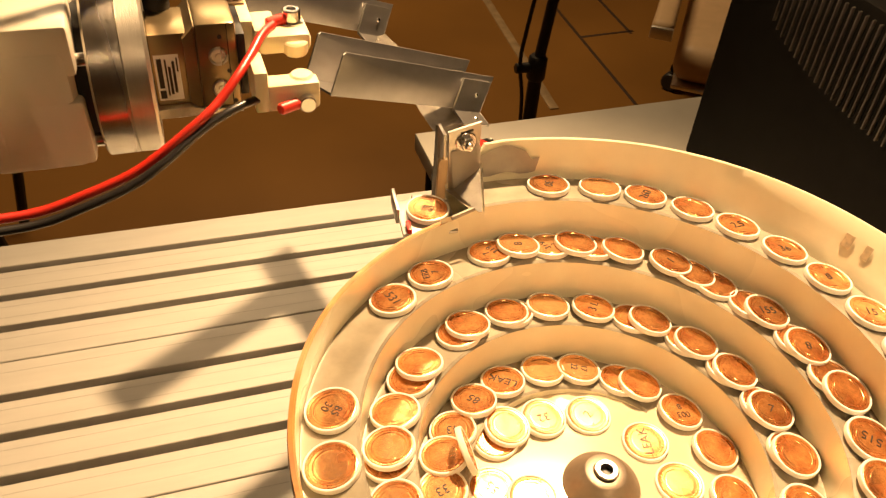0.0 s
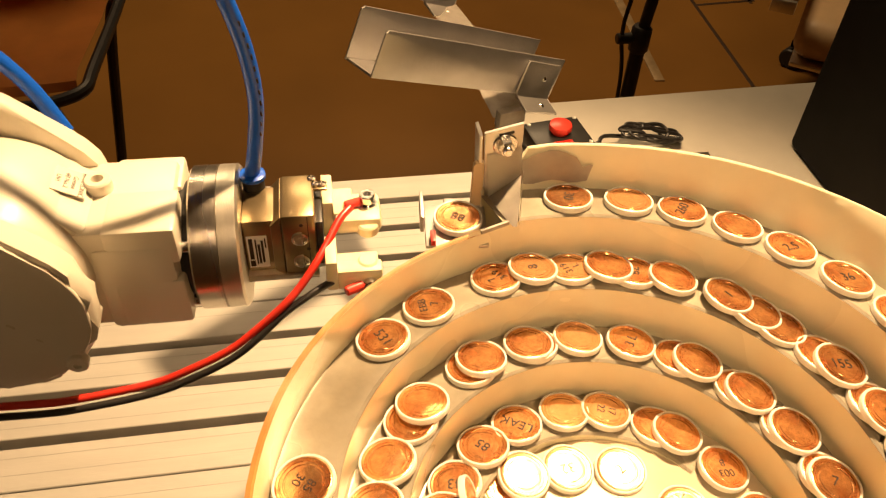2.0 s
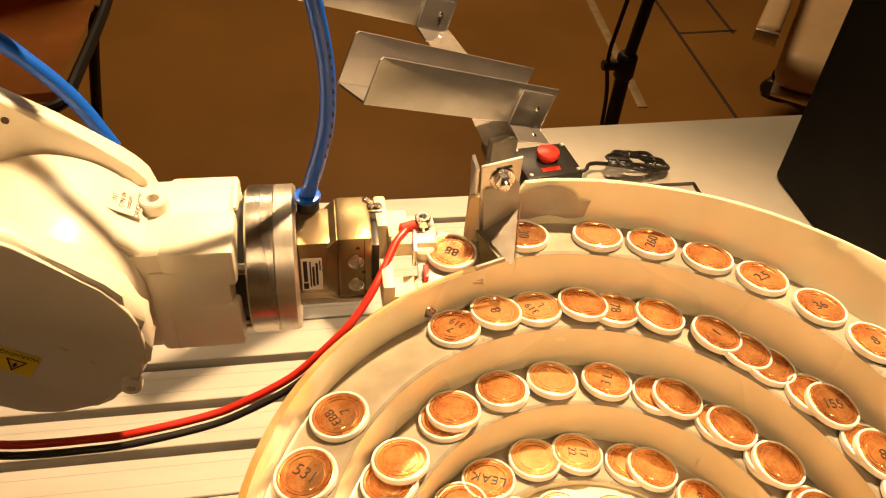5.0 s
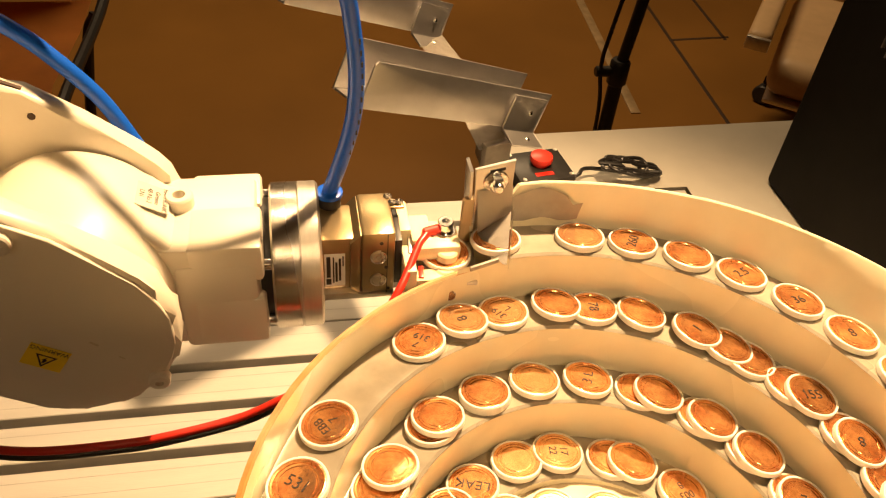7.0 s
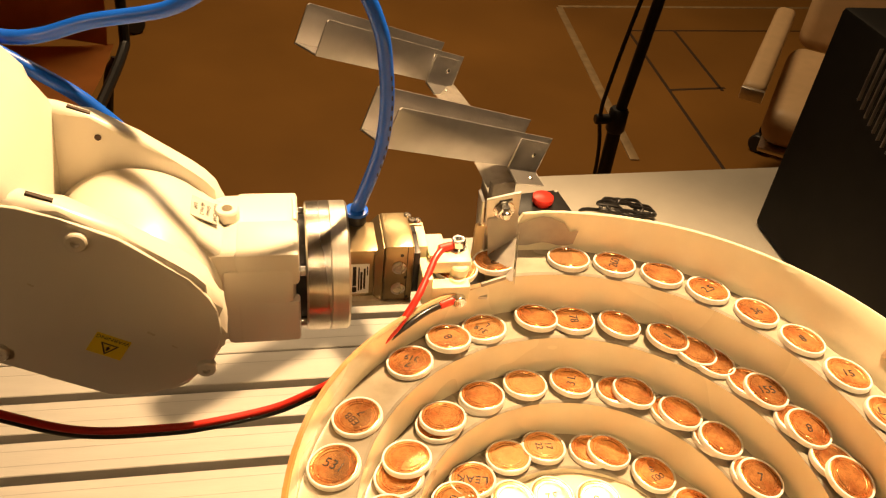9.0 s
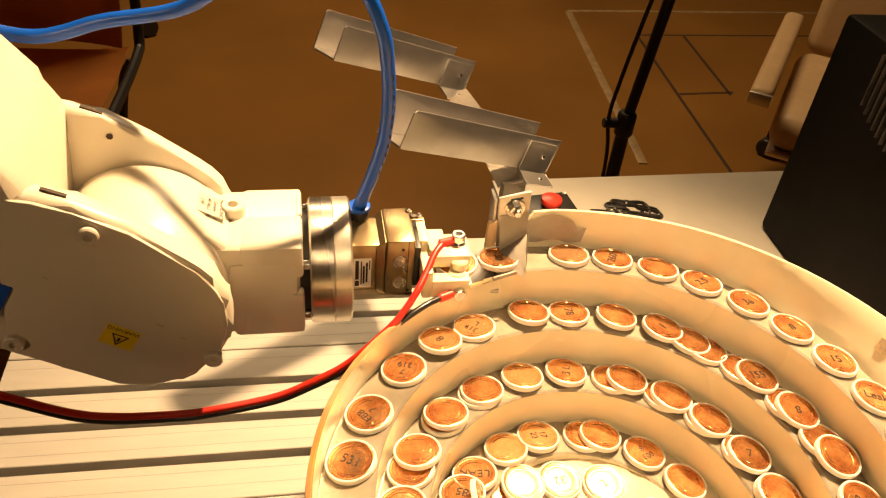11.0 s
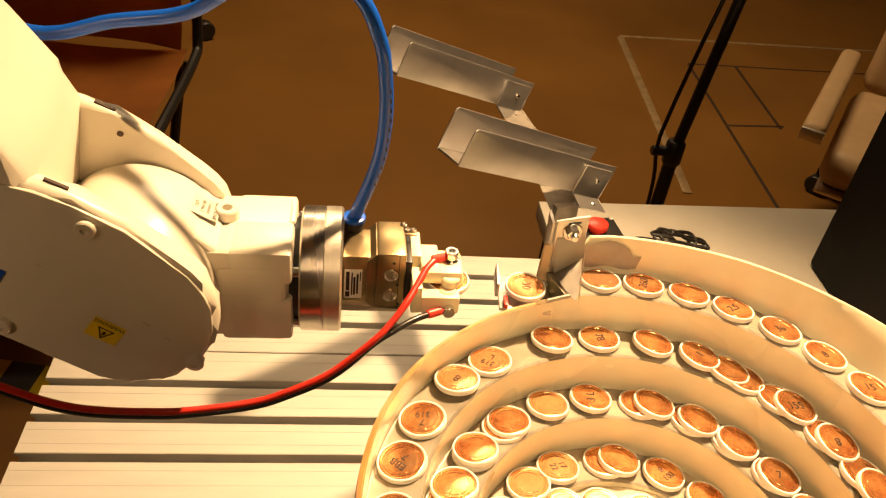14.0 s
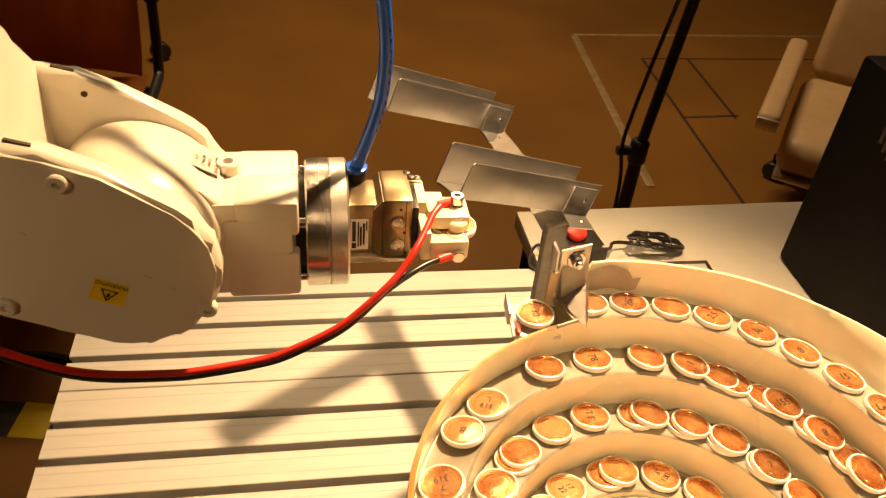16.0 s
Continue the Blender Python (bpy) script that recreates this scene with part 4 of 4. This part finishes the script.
def disc(text="", pale=False, spin=0.0):
    # pale caps have the lamp's reflection put into their colour
    what = "glare-lit copper" if pale else "copper"
    label = f"{what} disc in a white plastic ring" + (f" inked {text.replace(chr(10), ' ')}" if text else ", unmarked")
    ob = tagged(new("copper_disc", RING_ME), label, "disc", "copper discs in the feeder")
    cap = new("cap", GLARE_CAP_ME if pale else CAP_ME)
    cap.parent = ob
    cap.matrix_basis = pose(0, 0, 0, 0, 0, random.uniform(0, 360))
    if text:
        lettering("ink_mark", text, 0.0058 if "\n" not in text else 0.0044, M_INK, ob, pose(0, 0, 0.00142, 0, 0, spin), 0.008)
    return ob


def on_track(s, up=0.0, lean=0.0, off=0.0):
    """A disc's pose on the track: lying on the outward slope, leaning along the track by lean degrees."""
    c = spiral(s, off, 0.0013 + up)
    a = math.degrees(EXIT) - 360 * s
    return pose(c.x, c.y, c.z, 0, 0, a) @ pose(0, 0, 0, lean, 8.5, 0)


# progress along the tracks, as a share of the way gone at 11 s
PACE = ((0, 0.0), (1, 0.20), (2, 0.38), (3, 0.53), (5, 0.72), (6.5, 0.81), (8, 0.89), (9.5, 0.96), (11, 1.05), (12.5, 1.20), (14, 1.38), (16, 1.62))
PACE_JUMP = ((0, 0.0), (1, 0.07), (2, 0.16), (3, 0.25), (4, 0.36), (5, 0.77), (8, 0.85), (11, 0.98), (12.5, 1.07), (14, 1.25), (16, 1.5))
PACE_SECOND = ((0, 0.0), (1, 0.07), (2, 0.16), (3, 0.23), (5, 0.36), (8, 0.64), (11, 0.93), (12.5, 1.07), (14, 1.25), (16, 1.5))
PACE_INNER = ((0, 0.0), (1, 0.06), (2, 0.13), (3, 0.22), (5, 0.40), (8, 0.63), (11, 0.93), (12.5, 1.10), (14, 1.31), (16, 1.55))


def pace_of(s0):
    """The outer turn glides, the next one sticks and jumps, the inner ones creep."""
    return PACE if s0 < 0.7 else PACE_JUMP if s0 < 1.0 else PACE_SECOND if s0 < 1.5 else PACE_INNER


TRACK_DISCS = []    # object, s at 0 s, s at 11 s, height, lean


def lay(s0, gone, text="", pale=False, up=0.0, lean=0.0, spin=0.0):
    TRACK_DISCS.append((disc(text, pale, spin), s0, gone, up, lean))


# first turn, from the exit backwards
for s0, text, pale, spin in ((0.111, "", True, 0), (0.139, "260", False, 165), (0.168, "", False, 0), (0.196, "2.5", False, 150), (0.226, "36", False, -30), (0.255, "8", False, 150), (0.285, "15", False, 150), (0.315, "Leak", False, 150), (0.345, "", False, 0), (0.378, "", False, 0), (0.41, "", False, 0), (0.45, "", False, 0)):
    lay(s0, 0.0445, text, pale, spin=spin - 180 if text != "36" else spin)
# second turn
for s0, gone, text, pale, up, lean, spin in (
    (0.777, 0.10, "", False, 0, 0, 0), (0.813, 0.108, "", False, 0, 0, 0), (0.849, 0.108, "85\n30", False, 0, 0, 60), (0.945, 0.108, "531", False, 0, 0, 160),
    (0.981, 0.107, "EBB\n7", False, 0, 0, -30), (1.030, 0.118, "7\n319", False, 0, 0, 20), (1.052, 0.103, "8", True, 0.0018, 6, 0), (1.076, 0.096, "319\nL", True, 0, 0, 20), (1.095, 0.069, "", False, 0.0020, 5, 0),
    (1.108, 0.049, "78", False, 0.0004, 0, 180), (1.130, 0.034, "", False, 0.0018, 6, 0), (1.165, 0.034, "1", False, 0.0022, 6, -20), (1.183, 0.030, "", False, 0.0008, 5, 0),
    (1.200, 0.034, "", False, 0, 3, 0), (1.228, 0.034, "", False, 0, 0, 0), (1.240, 0.034, "155", False, 0.0022, 5, -30), (1.268, 0.034, "", False, 0, 0, 0), (1.276, 0.034, "8", False, 0.0020, 6, 150),
    (1.302, 0.034, "", False, 0.0004, 0, 0), (1.317, 0.034, "", False, 0.0024, 8, 0), (1.352, 0.034, "515", False, 0.001, 4, 150), (1.385, 0.034, "", False, 0.0018, 5, 0), (1.415, 0.034, "", False, 0, 0, 0), (1.445, 0.034, "", False, 0, 0, 0)):
    lay(s0, gone, text, pale, up, lean, spin)
# third turn
for s0, gone, text, pale, up, lean, spin in (
    (1.800, 0.058, "", False, 0, 0, 0), (1.836, 0.058, "", False, 0, 0, 0), (1.842, 0.058, "", False, 0.0026, 4, 0), (1.876, 0.05, "", False, 0.0012, 6, 0), (1.912, 0.05, "", False, 0, 0, 0), (1.926, 0.05, "", False, 0.0026, 7, 0),
    (1.978, 0.058, "", False, 0, 0, 0), (1.988, 0.066, "", False, 0.0024, 6, 0), (2.029, 0.062, "", False, 0.0010, 3, 0), (2.034, 0.070, "", False, -0.0004, 0, 0), (2.069, 0.059, "", True, 0.0010, 4, 0), (2.111, 0.058, "3 L", False, 0.0012, 4, -15),
    (2.148, 0.050, "", False, 0, 0, 0), (2.163, 0.052, "", False, 0.0024, 6, 0), (2.200, 0.052, "", False, 0, 0, 0), (2.208, 0.054, "", False, 0.0022, 4, 0), (2.244, 0.054, "", False, 0, 0, 0), (2.250, 0.056, "", False, 0.0022, 4, 0),
    (2.288, 0.054, "", False, 0, 0, 0), (2.296, 0.057, "7", False, 0.0022, 4, -30), (2.336, 0.055, "", False, 0, 0, 0), (2.342, 0.060, "", False, 0.0022, 4, 0), (2.39, 0.058, "", False, 0.001, 3, 0), (2.44, 0.058, "", False, 0, 0, 0)):
    lay(s0, gone, text, pale, up, lean, spin)
# fourth turn and the heap where it starts
for s0, gone, text, pale, up, lean, spin in (
    (2.83, 0.09, "33", False, 0, 0, 20), (2.869, 0.09, "", False, 0.0012, 5, 0), (2.905, 0.088, "43", False, 0, 0, 20), (2.951, 0.072, "85", False, 0.0016, 5, 0), (2.998, 0.090, "LEAK", False, 0.0010, 4, 30), (3.052, 0.089, "", True, 0.0008, 3, 0), (3.097, 0.088, "17\n22", True, 0.0012, 4, 170),
    (3.150, 0.080, "", False, 0, 0, 0), (3.174, 0.085, "", False, 0.0022, 5, 0), (3.232, 0.085, "003\n8", False, 0.001, 3, 150), (3.295, 0.088, "", False, 0.001, 3, 0), (3.36, 0.09, "", False, 0, 0, 0), (3.43, 0.09, "", False, 0, 0, 0)):
    lay(s0, gone, text, pale, up, lean, spin)
# loose discs on the bowl floor
for x, y, z, rx, ry, text, pale, spin in ((0.3475, -0.3395, 0.0, 3, 0, "", False, 0), (0.3535, -0.3365, 0.0026, 6, 4, "", True, 0), (0.3710, -0.3350, 0.0008, 4, 2, "32", True, 150), (0.3910, -0.3380, 0.0, 2, 0, "2", True, 0), (0.4090, -0.3570, 0.0, 0, 0, "LEAK", False, 60),
                                          (0.3380, -0.3620, 0.0004, 0, 3, "55", False, 90), (0.3520, -0.3700, 0.0008, 2, 0, "", False, 0), (0.4130, -0.3790, 0.0, 0, 0, "", False, 0), (0.3440, -0.3880, 0.0, 0, 0, "", False, 0), (0.4060, -0.4000, 0.0, 0, 0, "", False, 0), (0.3810, -0.4070, 0.0, 0, 0, "", False, 0)):
    ob = disc(text, pale, spin)
    ob.matrix_basis = pose(x, y, z_floor + 0.0022 + z, rx, ry, random.uniform(0, 40))
edge_disc = disc("", False, 0)
edge_disc.matrix_basis = pose(*(spiral(2.868, -0.0085, 0.0085)), 12, 68, 10)
seat_disc = disc("88", False, 150)
next_disc = disc("30", False, 160)


# ---- what moves ----
def tool_pose(r):
    """The tool's pose in the robot's own space."""
    return pose(r[1] / SIZE, r[2] / SIZE, r[3] / SIZE, 0, 0, r[4]) @ pose(0, 0, 0, 0, -r[5], 0)


def in_room(m):
    m = m.copy()
    m.translation = m.translation * SIZE
    return m


def at_time(rows, t):
    for a, b in zip(rows, rows[1:]):
        if t <= b[0]:
            k = (t - a[0]) / (b[0] - a[0])
            return a[1] + (b[1] - a[1]) * k
    return rows[-1][1]


OPEN = ((0, 0.0065), (5.0, 0.0065), (5.8, 0.0065), (6.6, 0.0), (16, 0.0))        # how far each jaw stands open
SAG = ((0, -8.0), (1, -5.0), (2, -2.0), (3.5, -1.0), (5, 1.0), (8, 1.0), (11, 0.0), (16, 0.0))   # how far the wires hang down
HOSE = ((0, -9.0), (2, -8.0), (3.5, -5.0), (5, -2.0), (8, -1.0), (11, 0.0), (16, 0.0))
SLIDE = ((0, 0.0), (8, 0.0), (8.5, 0.1), (10.8, 1.0), (16, 1.0))       # how far the rear hose has slid down behind the forearm
JOINT = pose(-0.1421, 0, -0.0038)


def motions():
    walk(wrist, [(r[0], tool_pose(r)) for r in TOOL])
    walk(fore, [(r[0], tool_pose(r) @ JOINT @ pose(0, 0, 0, 0, -r[6], 0)) for r in TOOL])
    walk(back_hose, [(r[0], tool_pose(r) @ JOINT @ pose(0, 0, 0, 0, -r[6], 0) @ pose(-0.030 * at_time(SLIDE, r[0]), 0, 0.012 - 0.046 * at_time(SLIDE, r[0]))) for r in TOOL])
    walk(far_finger, [(r[0], tool_pose(r) @ pose(0, at_time(OPEN, r[0]), 0)) for r in TOOL])
    walk(near_finger, [(r[0], tool_pose(r) @ pose(0, -at_time(OPEN, r[0]), 0)) for r in TOOL])
    for wire, share in ((red_wire, 0.7), (black_wire, 0.3)):
        walk(wire, [(r[0], tool_pose(r) @ pose(0, share * at_time(OPEN, r[0]), 0) @ Matrix.Translation(BOLT) @ pose(0, 0, 0, 0, -at_time(SAG, r[0]), 0)) for r in TOOL])
    walk(air_hose, [(r[0], tool_pose(r) @ Matrix.Translation(FIT) @ pose(0, 0, 0, 0, at_time(HOSE, r[0]), 0)) for r in TOOL])
    for ob, s0, gone, up, lean in TRACK_DISCS:
        walk(ob, [(t, on_track(s0 - gone * k, up, lean)) for t, k in pace_of(s0)])
    held = pose(0.0004, 0.0003, -0.0003)
    gripped = next(r for r in TOOL if r[0] == 8)
    seat = in_room(tool_pose(gripped) @ held)
    walk(seat_disc, [(0, seat), (7.5, seat)] + [(r[0], in_room(tool_pose(r) @ held)) for r in TOOL if r[0] >= 8])
    walk(next_disc, [(0, on_track(0.079)), (1, on_track(0.071)), (2, on_track(0.062)), (3.5, on_track(0.048)), (5, on_track(0.040)), (8, on_track(0.0245)), (10, on_track(0.0215)), (11, on_track(0.0180)), (11.6, on_track(0.0130)), (12.3, pose(*SEAT, 0, 0, 105)), (16, pose(*SEAT, 0, 0, 105))])



motions()
